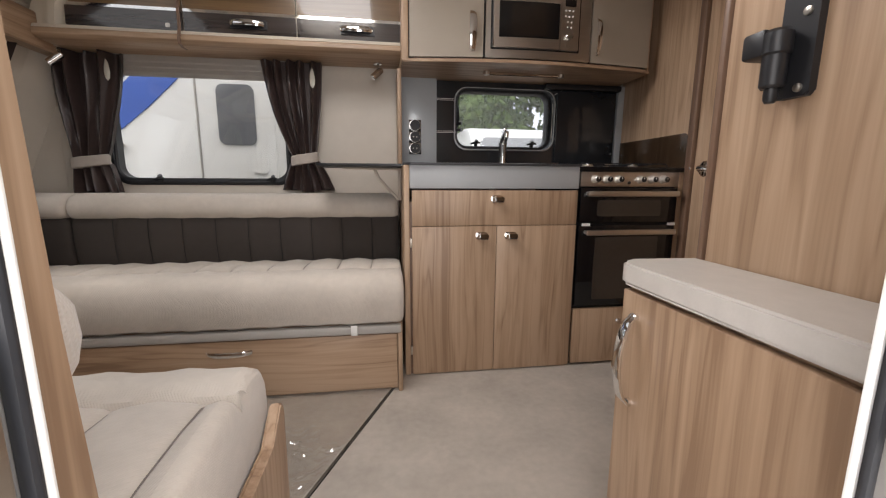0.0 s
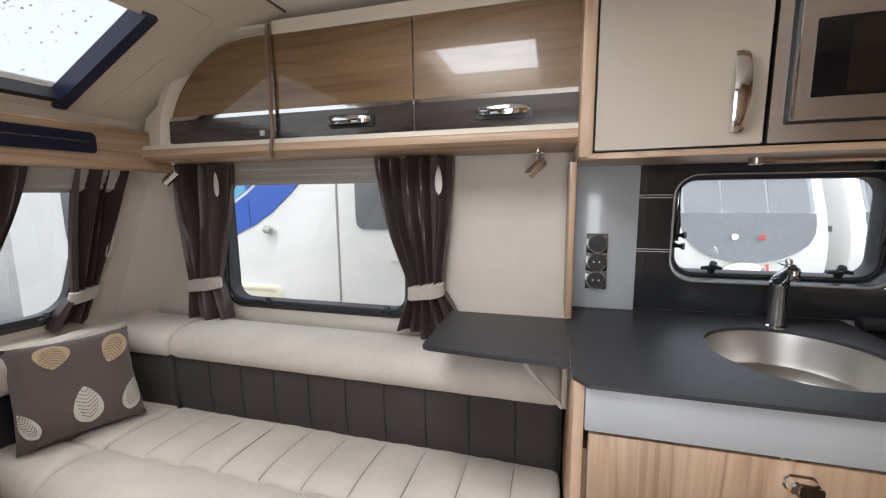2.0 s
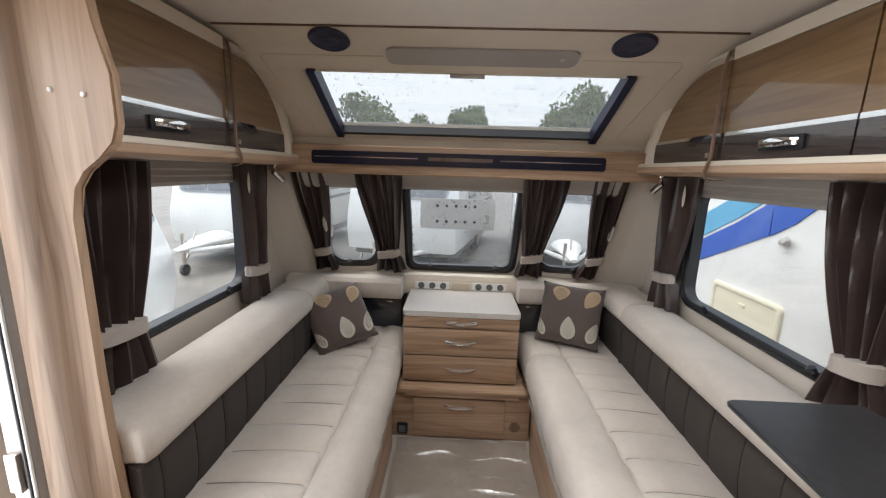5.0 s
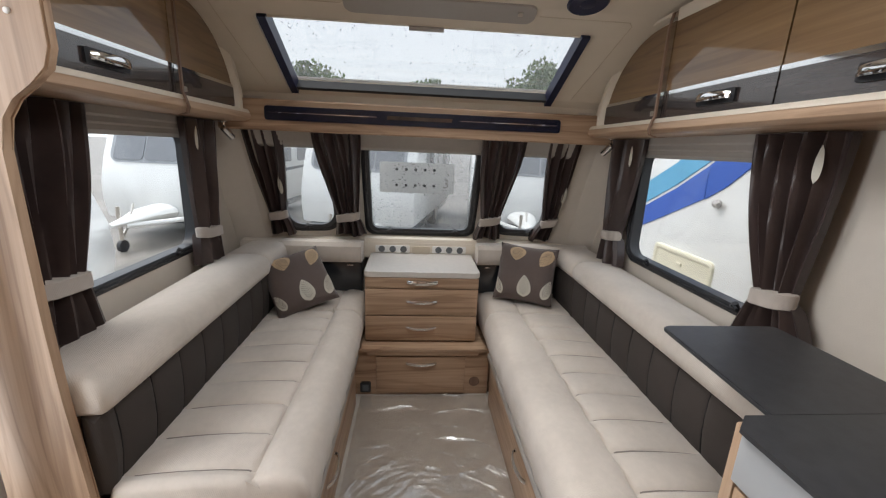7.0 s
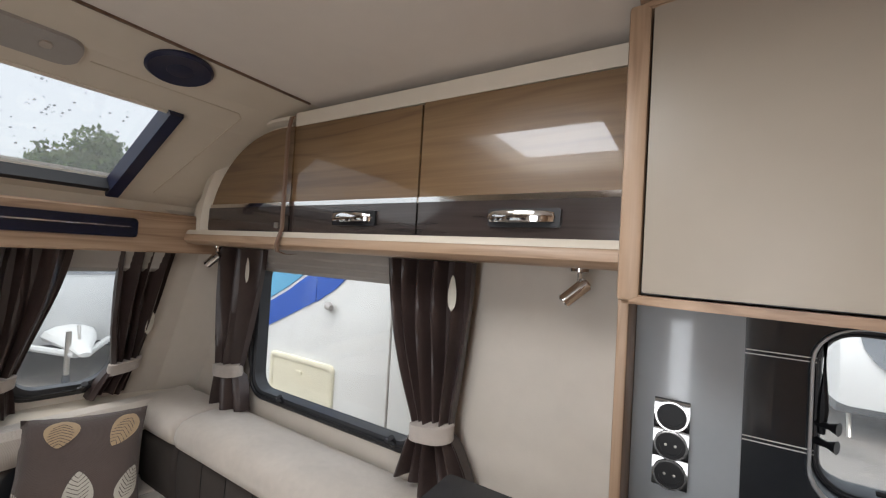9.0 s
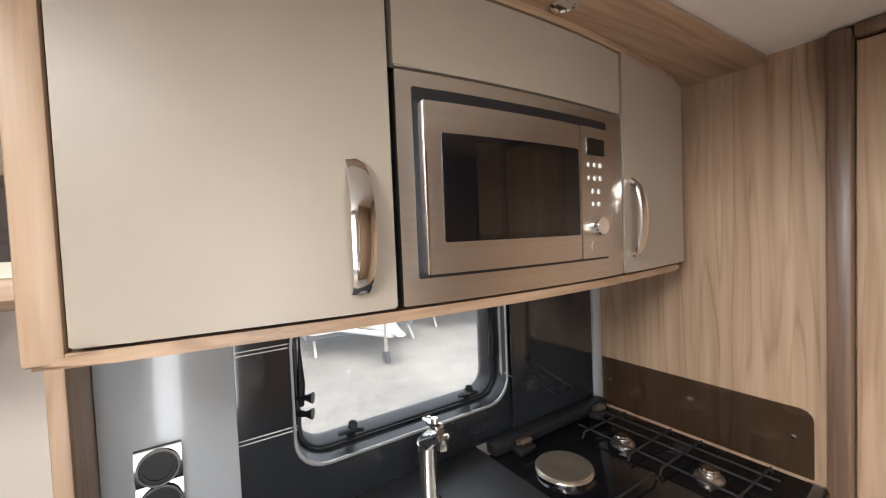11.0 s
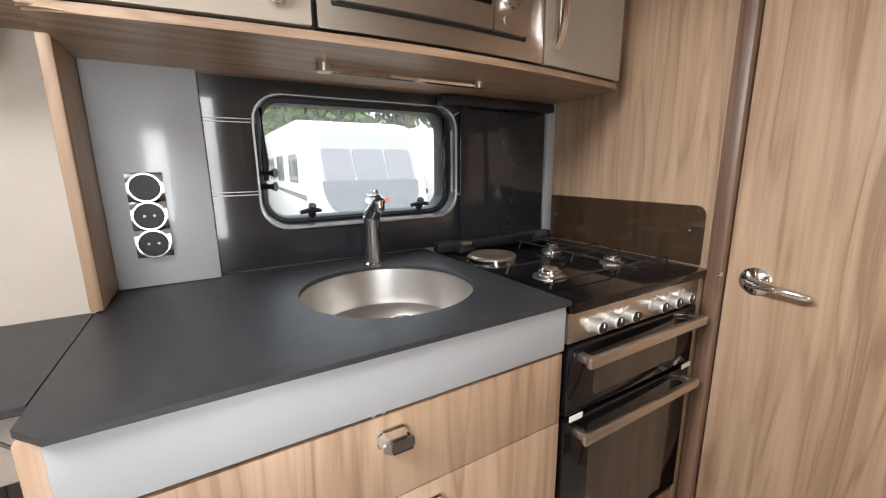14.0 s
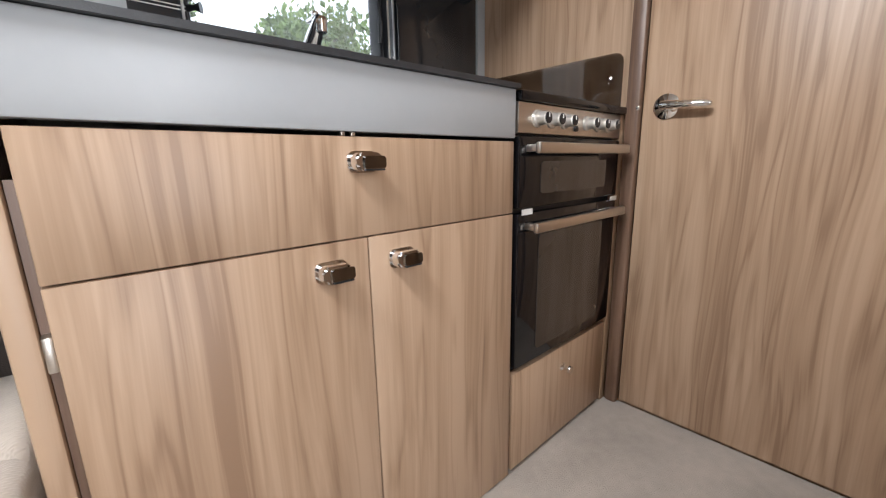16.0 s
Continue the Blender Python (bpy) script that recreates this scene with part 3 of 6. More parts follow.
# panoramic rooflight
ob = thing("rooflight_front", (-1.42, 1.21, 1.77), "panoramic front rooflight, wet with rain, black edged", "rooflight", "", "structure")
sl = (Vector((-1.61, 0, 1.668)) - Vector((-1.225, 0, 1.872)))
sn = Vector((sl.z, 0, -sl.x)).normalized()
slope = lambda u, v, d: tuple(Vector((-1.225, 0, 1.872)) + sl * u + Vector((0, v, 0)) + sn * -d)
part("pane", sheet([(0, 0.54), (1, 0.54), (1, 1.885), (0, 1.885)], slope, -0.035, -0.031), "roof_glass", ob).visible_shadow = False
for y0, y1, w0, w1 in ((0.55, 0.595, 0.556, 0.59), (1.84, 1.89, 1.845, 1.88)):
    part("side_rail", loops([[slope(-0.03, y0, -0.03), slope(-0.03, y1, -0.03), slope(-0.03, w1, 0.018), slope(-0.03, w0, 0.018)], [slope(1.06, y0, -0.03), slope(1.06, y1, -0.03), slope(1.06, w1, 0.018), slope(1.06, w0, 0.018)]]), "navy", ob, "dark blue black blind rail")
part("lower_rail", loops([[slope(0.965, y, -0.03), slope(1.01, y, -0.03), slope(1.01, y, 0.012), slope(0.965, y, 0.012)] for y in (0.56, 1.87)]), "rubber", ob)
part("upper_reveal", loops([[slope(-0.02, y, -0.05), slope(0.02, y, -0.05), slope(0.005, y, 0.003), slope(-0.02, y, 0.003)] for y in (0.56, 1.87)]), "cream", ob)
part("blind_pull", loops([[slope(-0.01, y, 0.0), slope(0.035, y, 0.0), slope(0.03, y, 0.012), slope(-0.01, y, 0.012)] for y in (1.14, 1.28)]), "lamp_grey", ob)

# roof hatch over the lounge
ob = thing("rooflight_hatch", (-0.45, 1.3, TOP), "white framed roof hatch with a clear dome", "rooflight", "", "structure")
flat = lambda u, v, d: (u, v, TOP - d)
part("frame", ring(rounded(-0.695, -0.125, 0.915, 1.685, 0.03), rounded(-0.655, -0.165, 0.955, 1.645, 0.02), flat, 0.0, 0.014), "ceiling", ob)
part("shaft", ring(rounded(-0.665, -0.155, 0.945, 1.655, 0.02), rounded(-0.65, -0.17, 0.96, 1.64, 0.02), flat, -0.09, 0.004), "cream", ob, "cream hatch shaft")
part("dome", sheet(rounded(-0.66, -0.16, 0.95, 1.65, 0.03), flat, -0.095, -0.09), "glass", ob).visible_shadow = False

# header board across the front with its dark strip
ob = tagged(part("front_header", prism([(-1.66, 1.455), (-1.60, 1.455), (-1.594, 1.462), (-1.594, 1.597), (-1.60, 1.604), (-1.66, 1.604)], "y", 0.20, 2.25), "wood_y"), "wooden header board above the front windows", "header board", "", "structure")
strip = thing("header_strip", (-1.59, 1.18, 1.55), "dark navy trim strip with a chrome line on the header", "trim strip")
part("base", prism(rounded(0.43, 1.93, 1.505, 1.572, 0.012), "x", -1.596, -1.583, 0.003), "navy_dark", strip)
part("chrome_line", prism(rounded(0.45, 0.98, 1.5395, 1.5435, 0.0015, 2), "x", -1.586, -1.5815), "chrome", strip)
part("chrome_line", prism(rounded(1.40, 1.91, 1.5395, 1.5435, 0.0015, 2), "x", -1.586, -1.5815), "chrome", strip)
part("badge", prism([(1.03, 1.532), (1.36, 1.532), (1.364, 1.550), (1.034, 1.550)], "x", -1.586, -1.581), "chrome_dark", strip, "slanted metallic badge")

fixed("ceiling_seam", box(-0.953, -0.946, 0.33, 2.12, 1.949, 1.9555, 0.001), "wood_dark", "dark joint between ceiling and front moulding", "joint")
zs = lambda x: 1.922 + (x + 1.09) * (0.05 / 0.135) if x > -1.225 else 1.872 + (x + 1.225) * (0.204 / 0.385)
for pts in ([(-1.60, 0.45), (-1.40, 0.42), (-1.225, 0.40), (-1.15, 0.40), (-1.13, 0.42), (-1.13, 0.89)], [(-1.60, 1.975), (-1.40, 2.0), (-1.225, 2.02), (-1.15, 2.02), (-1.13, 2.0), (-1.13, 1.64)]):
    fixed("ceiling_groove", tube([(x, y, zs(x) + 0.0008) for x, y in pts], 0.0025, 6), "beige", "fine joint line round the rooflight panel", "joint")
rnd = random.Random(5)
bm = bmesh.new()
for _ in range(420):
    u, v, r = rnd.uniform(0.03, 0.93), rnd.uniform(0.62, 1.82), rnd.choice((0.0013, 0.0018, 0.0022, 0.0034))
    ring_ = [slope(u + r * 1.3 * math.cos(a) / 0.43, v + r * math.sin(a), -0.036) for a in (k * math.pi / 4 for k in range(8))]
    cap = [slope(u + 0.6 * r * math.cos(a) / 0.43, v + 0.6 * r * math.sin(a), -0.036 - r * 0.6) for a in (k * math.pi / 4 for k in range(8))]
    loops([ring_, cap], bm=bm)
tagged(part("rain_drops", bm, "drop"), "rain drops standing on the front rooflight", "rain drops", "", "stuff")

bm = bmesh.new()
_, pane_at = on_segment(2)
for _ in range(420):
    u, v, r = rnd.uniform(0.14, 0.77), 0.89 + 0.48 * rnd.random() ** 1.3, rnd.choice((0.0014, 0.002, 0.0026, 0.0035))
    ring_ = [pane_at(u + r * math.cos(a), v + r * 1.3 * math.sin(a), -0.0385) for a in (k * math.pi / 4 for k in range(8))]
    cap = [pane_at(u + 0.6 * r * math.cos(a), v + 0.7 * r * math.sin(a), -0.0385 - r * 0.6) for a in (k * math.pi / 4 for k in range(8))]
    loops([ring_, cap], bm=bm)
tagged(part("window_rain_drops", bm, "drop"), "rain drops standing on the wide front window", "rain drops", "", "stuff")

# front ceiling: speakers and strip lamp
for y in (0.71, 1.785):
    ob = thing("speaker", (-1.02, y, 1.935), "round navy ceiling speaker", "speaker", "front speakers")
    m = pose(-1.03, y, 1.934, 180, -13.0)
    part("rim", lathe([(0.072, -0.004), (0.074, 0.004), (0.067, 0.010), (0.060, 0.008)], m, 32), "navy", ob)
    part("grille", lathe([(0.061, 0.006), (0.045, 0.004), (0.03, 0.0055), (0.028, 0.009), (0.01, 0.011)], m, 32), "navy", ob)
ob = thing("strip_lamp", (-1.1, 1.24, 1.915), "long grey ceiling strip lamp, switched off", "lamp")
top = lambda u, v, d: tuple(Vector((-1.09, 0, 1.922)) + Vector((SLOPE[2][0] - SLOPE[1][0], 0, SLOPE[2][1] - SLOPE[1][1])).normalized() * u + Vector((0, v, -d)))
part("cover", sheet(rounded(-0.02, 0.075, 0.90, 1.62, 0.035), top, -0.01, 0.010), "lamp_grey", ob)
part("switch", sheet(rounded(0.01, 0.03, 1.55, 1.57, 0.008), top, 0.009, 0.014), "steel", ob)


# ---- overhead lockers ----
def lockers(name, side, x_end, label):
    f = (lambda y: y) if side > 0 else near
    P = lambda d, x, z: (x, f(d), z)
    ob = thing(name, (-0.8, f(2.3), 1.5), label, "overhead locker", "lounge lockers")
    plate = lambda outline, d0, d1: loops([[P(d0, *p) for p in outline], [P(d1, *p) for p in outline]])
    arch = [(-1.62, 1.50), (-1.62, 1.60), (-1.60, 1.655), (-1.50, 1.722), (-1.40, 1.776), (-1.30, 1.829), (-1.2, 1.878), (-1.08, 1.92), (-1.0, 1.932)]
    part("bulkhead", plate(arch + [(x_end, 1.932), (x_end, 1.50)], 2.128, 2.349), "cream", ob, "cream moulded locker carcass", False)
    arc = lambda r0, r1, n: [(-1.07 - r0 * math.sin(radians(90 * k / n)), 1.53 + r1 * math.cos(radians(90 * k / n))) for k in range(n + 1)]
    part("cornice", plate([(-1.0, 1.885), (-1.0, 1.928), (x_end, 1.928), (x_end, 1.885)], 2.112, 2.129), "cream", ob)
    # end panel: a quarter arch, its lower part dark
    wood_end = [p for p in arc(0.405, 0.358, 14) if p[1] > 1.645] + [(-1.452, 1.645), (-1.005, 1.645), (-1.005, 1.888)]
    part("end_panel", plate(wood_end, 2.112, 2.130), "gloss_wood", ob, "high gloss veneer end panel")
    part("end_band", plate([(-1.468, 1.632), (-1.472, 1.56), (-1.465, 1.545), (-1.005, 1.545), (-1.005, 1.632)], 2.110, 2.130), "gloss_dark", ob)
    rim = [(-1.01, 1.895)] + [(p[0] - 0.012, p[1] + 0.012) for p in arc(0.405, 0.358, 14)] + [(-1.485, 1.53)]
    wide = [(-1.01, 1.925)] + [(p[0] - 0.065, p[1] + 0.038) for p in arc(0.415, 0.355, 14)] + [(-1.545, 1.53)]
    part("arch_moulding", loops([[P(2.13, *a), P(2.098, a[0] * 0.7 + b[0] * 0.3, a[1] * 0.7 + b[1] * 0.3), P(2.098, a[0] * 0.3 + b[0] * 0.7, a[1] * 0.3 + b[1] * 0.7), P(2.14, *b)] for a, b in zip(rim, wide)]), "cream", ob, "cream arched moulding")
    spans = [(-0.995, -0.510), (-0.504, x_end + 0.0)] if side > 0 else [(-0.995, x_end)]
    for x0, x1 in spans:
        door = part("door", plate([(x0, 1.645), (x0, 1.884), (x1, 1.880), (x1, 1.645)], 2.110, 2.130), "gloss_wood", ob, "high gloss wood veneer door")
        part("band", plate([(x0, 1.548), (x0, 1.632), (x1, 1.632), (x1, 1.548)], 2.108, 2.130), "gloss_dark", door, "glossy dark brown lower band")
        part("chrome_line", plate([(x0, 1.632), (x0, 1.645), (x1, 1.645), (x1, 1.632)], 2.107, 2.130), "chrome", door)
        c = 0.5 * (x0 + x1) + (0.03 if side > 0 else 0)
        hb = part("handle_plate", plate(rounded(c - 0.075, c + 0.085, 1.572, 1.612, 0.006), 2.100, 2.110), "black", door)
        bow_handle(door, (c, f(2.103), 1.593), (1, 0, 0), (0, -1 if side > 0 else 1, 0), 0.145, 0.026, 0.020)
    part("end_line", plate([(-1.46, 1.632), (-1.46, 1.645), (-1.005, 1.645), (-1.005, 1.632)], 2.109, 2.130), "chrome", ob)
    # rail under the doors, rounded
    prof = [(2.349, 1.492), (2.13, 1.492), (2.10, 1.497), (2.088, 1.508), (2.088, 1.522), (2.096, 1.538), (2.11, 1.548), (2.349, 1.548)]
    part("rail", loops([[P(d, x, z) for d, z in prof] for x in (-1.62, x_end)]), "wood_x", ob, "rounded wooden rail")
    prof2 = [(2.12, 1.530), (2.0935, 1.530), (2.099, 1.540), (2.106, 1.547), (2.12, 1.547)]
    part("rail_cap", loops([[P(d - 0.003, x, z + 0.002) for d, z in prof2] for x in (-1.60, x_end)]), "cream", ob)
    # bent brown strap that divides the end panel
    path = [(2.135, 1.930), (2.104, 1.915), (2.094, 1.86), (2.094, 1.56), (2.085, 1.535), (2.078, 1.51), (2.084, 1.488), (2.11, 1.480), (2.15, 1.482)]
    bm = loops([[P(d, -1.008 + s * 0.0065, z), P(d - 0.007, -1.008 + s * 0.005, z - 0.002)][::1] + [P(d - 0.007, -1.008 - 0.005 * s, z - 0.002), P(d, -1.008 - s * 0.0065, z)] for d, z in path for s in (1,)])
    part("strap", bm, "wood_dark", ob, "bent dark wood strap")
    sw = part("switch", plate(rounded(-1.071, -1.053, 1.562, 1.580, 0.003), 2.106, 2.112), "steel", ob)
    return ob


lockers("overhead_locker", 1, -0.022, "high gloss wood overhead locker with dark band above the sofa")
lockers("overhead_locker", -1, -0.382, "high gloss wood overhead locker on the door side")


# ---- upholstery ----
def cushion(name, parent, mat, prof, x0, x1, seams, grooved, f, label="", depth=0.013, swell=0.005):
    """A padded body: profile (d, z) drawn out along x, pinched at seams for the profile points in grooved."""
    n = len(prof)
    c = Vector((sum(p[0] for p in prof) / n, sum(p[1] for p in prof) / n))
    nrm = []
    for i in range(n):
        a, b = Vector(prof[i - 1]), Vector(prof[(i + 1) % n])
        t = (b - a).normalized()
        v = Vector((t.y, -t.x))
        nrm.append(v if v.dot(Vector(prof[i]) - c) > 0 else -v)
    stops = [(x0, 0.022), (x0 + 0.004, 0.012), (x0 + 0.012, 0.004), (x0 + 0.028, 0.0), (x1 - 0.028, 0.0), (x1 - 0.012, 0.004), (x1 - 0.004, 0.012), (x1, 0.022)]
    marks = [(x, i, 0.0) for x, i in stops]
    for s in seams:
        marks += [(s + o, 0.0, g) for o, g in ((-0.03, 0), (-0.014, 0.22), (-0.005, 0.6), (0, 1.0), (0.005, 0.6), (0.014, 0.22), (0.03, 0))]
    mids = [0.5 * (a + b) for a, b in zip(seams, seams[1:])]
    marks += [(m, -swell, 0.0) for m in mids]
    rows = []
    for x, inset, g in sorted(marks):
        row = []
        for i, p in enumerate(prof):
            k = inset + (g * depth if i in grooved else 0.0)
            q = Vector(p) - nrm[i] * k
            row.append((x + 0.0015 * math.sin(37 * x + i), f(q.x), q.y + 0.0015 * math.sin(11 * x + 0.7 * i)))
        rows.append(row)
    body = part(name, loops(rows), mat, parent, label)
    # thin dark tubes along the seams paint the shade inside each groove
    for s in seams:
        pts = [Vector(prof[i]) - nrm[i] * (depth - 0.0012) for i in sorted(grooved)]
        part("seam", tube([(s, f(q.x), q.y) for q in pts], 0.0022, 6), "seam_shade_dark" if mat == "band" else "seam_shade", body)
    return body


SEAT = [(1.64, 0.302), (1.615, 0.315), (1.602, 0.36), (1.598, 0.41), (1.603, 0.455), (1.622, 0.49), (1.655, 0.508), (1.70, 0.513), (1.755, 0.510), (1.792, 0.503), (1.806, 0.497),
        (1.813, 0.486), (1.820, 0.497), (1.834, 0.503), (1.88, 0.506), (1.95, 0.503), (2.03, 0.497), (2.09, 0.490), (2.118, 0.48), (2.13, 0.45), (2.13, 0.302)]
BAND = [(2.120, 0.46), (2.108, 0.50), (2.100, 0.56), (2.098, 0.62), (2.100, 0.68), (2.106, 0.712), (2.16, 0.715), (2.18, 0.46)]
ROLL = [(2.106, 0.705), (2.088, 0.72), (2.080, 0.75), (2.086, 0.785), (2.108, 0.81), (2.15, 0.822), (2.22, 0.824), (2.29, 0.818), (2.33, 0.80), (2.335, 0.70), (2.2, 0.70)]
TOPS = {12, 13, 14, 15, 16, 17}


def sofa(side, x_end, label):
    f = (lambda y: y) if side > 0 else (lambda y: near(y, 0.055))
    ob = thing("sofa", (-0.8, f(1.9), 0), label, "sofa", "lounge sofas")
    step = 0.151 if side > 0 else 0.148
    first = -0.184 if side > 0 else -0.440
    seams = [first - step * k for k in range(9) if first - step * k > -1.5]
    prof = SEAT if side > 0 else [(d - 0.055 if 8 < i < 14 else d - 0.03 if i in (8, 14) else d, z) for i, (d, z) in enumerate(SEAT)]
    cushion("seat_cushion", ob, "seat", prof, -1.572, x_end, seams, TOPS, f, "cream woven seat cushion with stitched panels")
    cushion("seat_cushion", ob, "seat", prof, -1.93, -1.578, [-1.74], TOPS, f, "cream woven corner seat cushion")
    cushion("back_band", ob, "band", BAND, -1.572, x_end, seams, set(range(0, 6)), f, "charcoal stitched back panel", 0.007, 0.003)
    cushion("back_band", ob, "band", BAND, -1.89, -1.578, [], set(), f, "charcoal back panel")
    cushion("back_roll", ob, "seat", ROLL, -1.572, x_end, [], set(), f, "cream padded backrest top")
    cushion("back_roll", ob, "seat", ROLL, -1.90, -1.578, [], set(), f, "cream padded corner backrest")
    part("back_board", box(-1.70, x_end - 0.005, min(f(2.17), f(2.345)), max(f(2.17), f(2.345)), 0.0, 0.72, 0), "wood_x", ob)
    # base: drawer front, rail of the bed slats
    xa, xb = sorted((x_end - 0.006, -1.50))
    part("base", box(xa, xb, min(f(1.645), f(2.17)), max(f(1.645), f(2.17)), 0.0, 0.30, 0.0), "wood_x", ob)
    part("drawer_front", box(-1.40, x_end - 0.03, min(f(1.620), f(1.646)), max(f(1.620), f(1.646)), 0.018, 0.258, 0.003), "wood_x", ob, "wooden drawer front")
    part("slat_rail", box(-1.47, x_end - 0.012, min(f(1.612), f(1.65)), max(f(1.612), f(1.65)), 0.262, 0.298, 0.008), "blind", ob, "beige metal slat rail")
    part("end_stile", box(x_end - 0.026, x_end - 0.008, min(f(1.616), f(1.7)), max(f(1.616), f(1.7)), 0.0, 0.262, 0.003), "wood_v", ob)
    bow_handle(ob, (-0.735, f(1.620), 0.213), (1, 0, 0), (0, -side, 0), 0.17, 0.022, 0.026)
    return ob


s1 = sofa(1, -0.045, "cream and charcoal upholstered bench sofa beside the kitchen")
part("tag", box(-0.262, -0.236, 1.606, 1.612, 0.262, 0.305, 0.002), "white", s1, "white label tag")
s2 = sofa(-1, -0.382, "cream and charcoal upholstered bench sofa by the door")

# backrests across the front corners
for side in (1, -1):
    f = (lambda y: y) if side > 0 else near
    ob = thing("corner_backrest", (-1.8, f(1.9), 0.5), "cream padded backrest with a black panel under the front windows", "backrest", "corner backrests")
    y0, y1 = sorted((f(1.585), f(2.30)))
    bm = loops([[(-1.80 - p[0] * 0.6, y, p[1]) for p in ((0.08, 0.700), (0.055, 0.72), (0.05, 0.76), (0.06, 0.80), (0.10, 0.822), (0.2, 0.826), (0.28, 0.81), (0.28, 0.70))] for y in (y0, y0 + 0.01, (y0 + y1) / 2, y1 - 0.01, y1)])
    part("roll", bm, "seat", ob)
    part("panel", box(-1.96, -1.875, y0 + 0.004, y1, 0.50, 0.70, 0.006), "black_panel", ob, "black fabric panel")
    part("chrome_clip", box(-1.876, -1.870, f(1.66) - 0.02, f(1.66) + 0.02, 0.672, 0.678, 0.002), "chrome", ob)
    part("plinth", box(-1.98, -1.50, min(f(1.648), f(2.3)), max(f(1.648), f(2.3)), 0.0, 0.30, 0.0), "wood_y", ob)


# ---- kitchen ----
def lathe_open(profile, m, n=40):
    rows = [[m @ Vector((r * math.cos(2 * math.pi * k / n), r * math.sin(2 * math.pi * k / n), h)) for k in range(n)] for r, h in profile]
    return loops(rows, caps=False)


def ring_band(outer, inner, height, m, n=28):
    """A flat ring with square edges."""
    rows = [[m @ Vector((r * math.cos(2 * math.pi * k / n), r * math.sin(2 * math.pi * k / n), h)) for k in range(n)] for r, h in ((outer, 0), (outer, height), (inner, height), (inner, 0))]
    return loops(rows, caps=False)


def tab_handle(parent, x, z):
    """A small chrome catch with a dark pull tab."""
    h = part("handle", prism(rounded(x - 0.026, x + 0.022, z - 0.0135, z + 0.0135, 0.010), "y", 1.719, 1.744, 0.004), "chrome", parent, "chrome catch with a dark tab")
    part("tab", prism(rounded(x - 0.014, x + 0.024, z - 0.010, z + 0.0085, 0.003), "y", 1.7155, 1.7205, 0.0015), "chrome_dark", h)
    part("tab_edge", prism(rounded(x - 0.012, x + 0.022, z - 0.0135, z - 0.0105, 0.001), "y", 1.716, 1.7195), "black", h)
    part("collar", prism(rounded(x - 0.029, x + 0.025, z - 0.0165, z + 0.0165, 0.012), "y", 1.741, 1.7465), "chrome", h)


FRONT_Y = 1.745
cab = thing("base_cabinet", (0.37, 2.05, 0), "walnut veneer kitchen base cabinet with drawer and two doors", "cabinet")
part("side_panel", box(-0.034, -0.010, 1.752, 2.348, 0.0, 0.9565, 0.004), "wood_v", cab)
part("carcass", box(-0.009, 0.762, FRONT_Y + 0.021, 2.348, 0.0, 0.80, 0), "wood_dark", cab, "dark carcass behind the gaps")
part("fascia", box(-0.009, 0.758, FRONT_Y - 0.002, FRONT_Y + 0.02, 0.857, 0.9565, 0.002), "grey_matt", cab, "pale grey fascia board")
part("drawer_front", box(0.0, 0.756, FRONT_Y, FRONT_Y + 0.02, 0.6945, 0.850, 0.002), "wood_v", cab, "veneered drawer front")
d1 = part("door", box(0.0, 0.378, FRONT_Y, FRONT_Y + 0.02, 0.006, 0.692, 0.002), "wood_v", cab)
d2 = part("door", box(0.3805, 0.757, FRONT_Y, FRONT_Y + 0.02, 0.006, 0.692, 0.002), "wood_v", cab)
tab_handle(cab, 0.378, 0.812)
tab_handle(d1, 0.312, 0.649)
tab_handle(d2, 0.445, 0.649)
for z in (0.62, 0.12):
    part("hinge", box(-0.009, 0.0, FRONT_Y + 0.004, FRONT_Y + 0.03, z - 0.02, z + 0.02, 0.002), "steel", cab)
part("catch_pin", box(0.345, 0.352, FRONT_Y + 0.002, FRONT_Y + 0.012, 0.8505, 0.8565, 0.001), "steel", cab)
part("catch_pin", box(0.362, 0.369, FRONT_Y + 0.002, FRONT_Y + 0.012, 0.8505, 0.8565, 0.001), "steel", cab)

# worktop with the round sink cut through
SINK = (0.495, 2.022, 0.189)
wt = thing("worktop", (0.37, 2.05, 0.94), "dark graphite laminate worktop with a round sink cut-out", "worktop")
x0, x1, y0, y1 = -0.036, 0.760, 1.732, 2.345
angles = sorted({2 * math.pi * k / 64 for k in range(64)} | {math.atan2(b - SINK[1], a - SINK[0]) % (2 * math.pi) for a, b in ((x1, y0), (x0, y1), (x1, y1), (x0, y0 + 0.036), (x0 + 0.032, y0))})
outer, inner = [], []
for a in angles:
    c, s = math.cos(a), math.sin(a)
    t = min((((x1 if c > 0 else x0) - SINK[0]) / c) if abs(c) > 1e-9 else 9, (((y1 if s > 0 else y0) - SINK[1]) / s) if abs(s) > 1e-9 else 9)
    cutter = c / -0.032 + s / -0.036
    if cutter > 0:
        t = min(t, ((SINK[0] - x0) / 0.032 + (SINK[1] - y0) / 0.036 - 1) / cutter)
    outer.append((SINK[0] + t * c, SINK[1] + t * s))
    inner.append((SINK[0] + (SINK[2] + 0.002) * c, SINK[1] + (SINK[2] + 0.002) * s))
part("slab", ring(outer, inner, lambda u, v, d: (u, v, 0.957 + d), 0.0, 0.011, 0.002), "worktop", wt)
sink = thing("sink", (SINK[0], SINK[1], 0.83), "round brushed steel sink set under the worktop", "sink")
m = pose(SINK[0], SINK[1], 0)
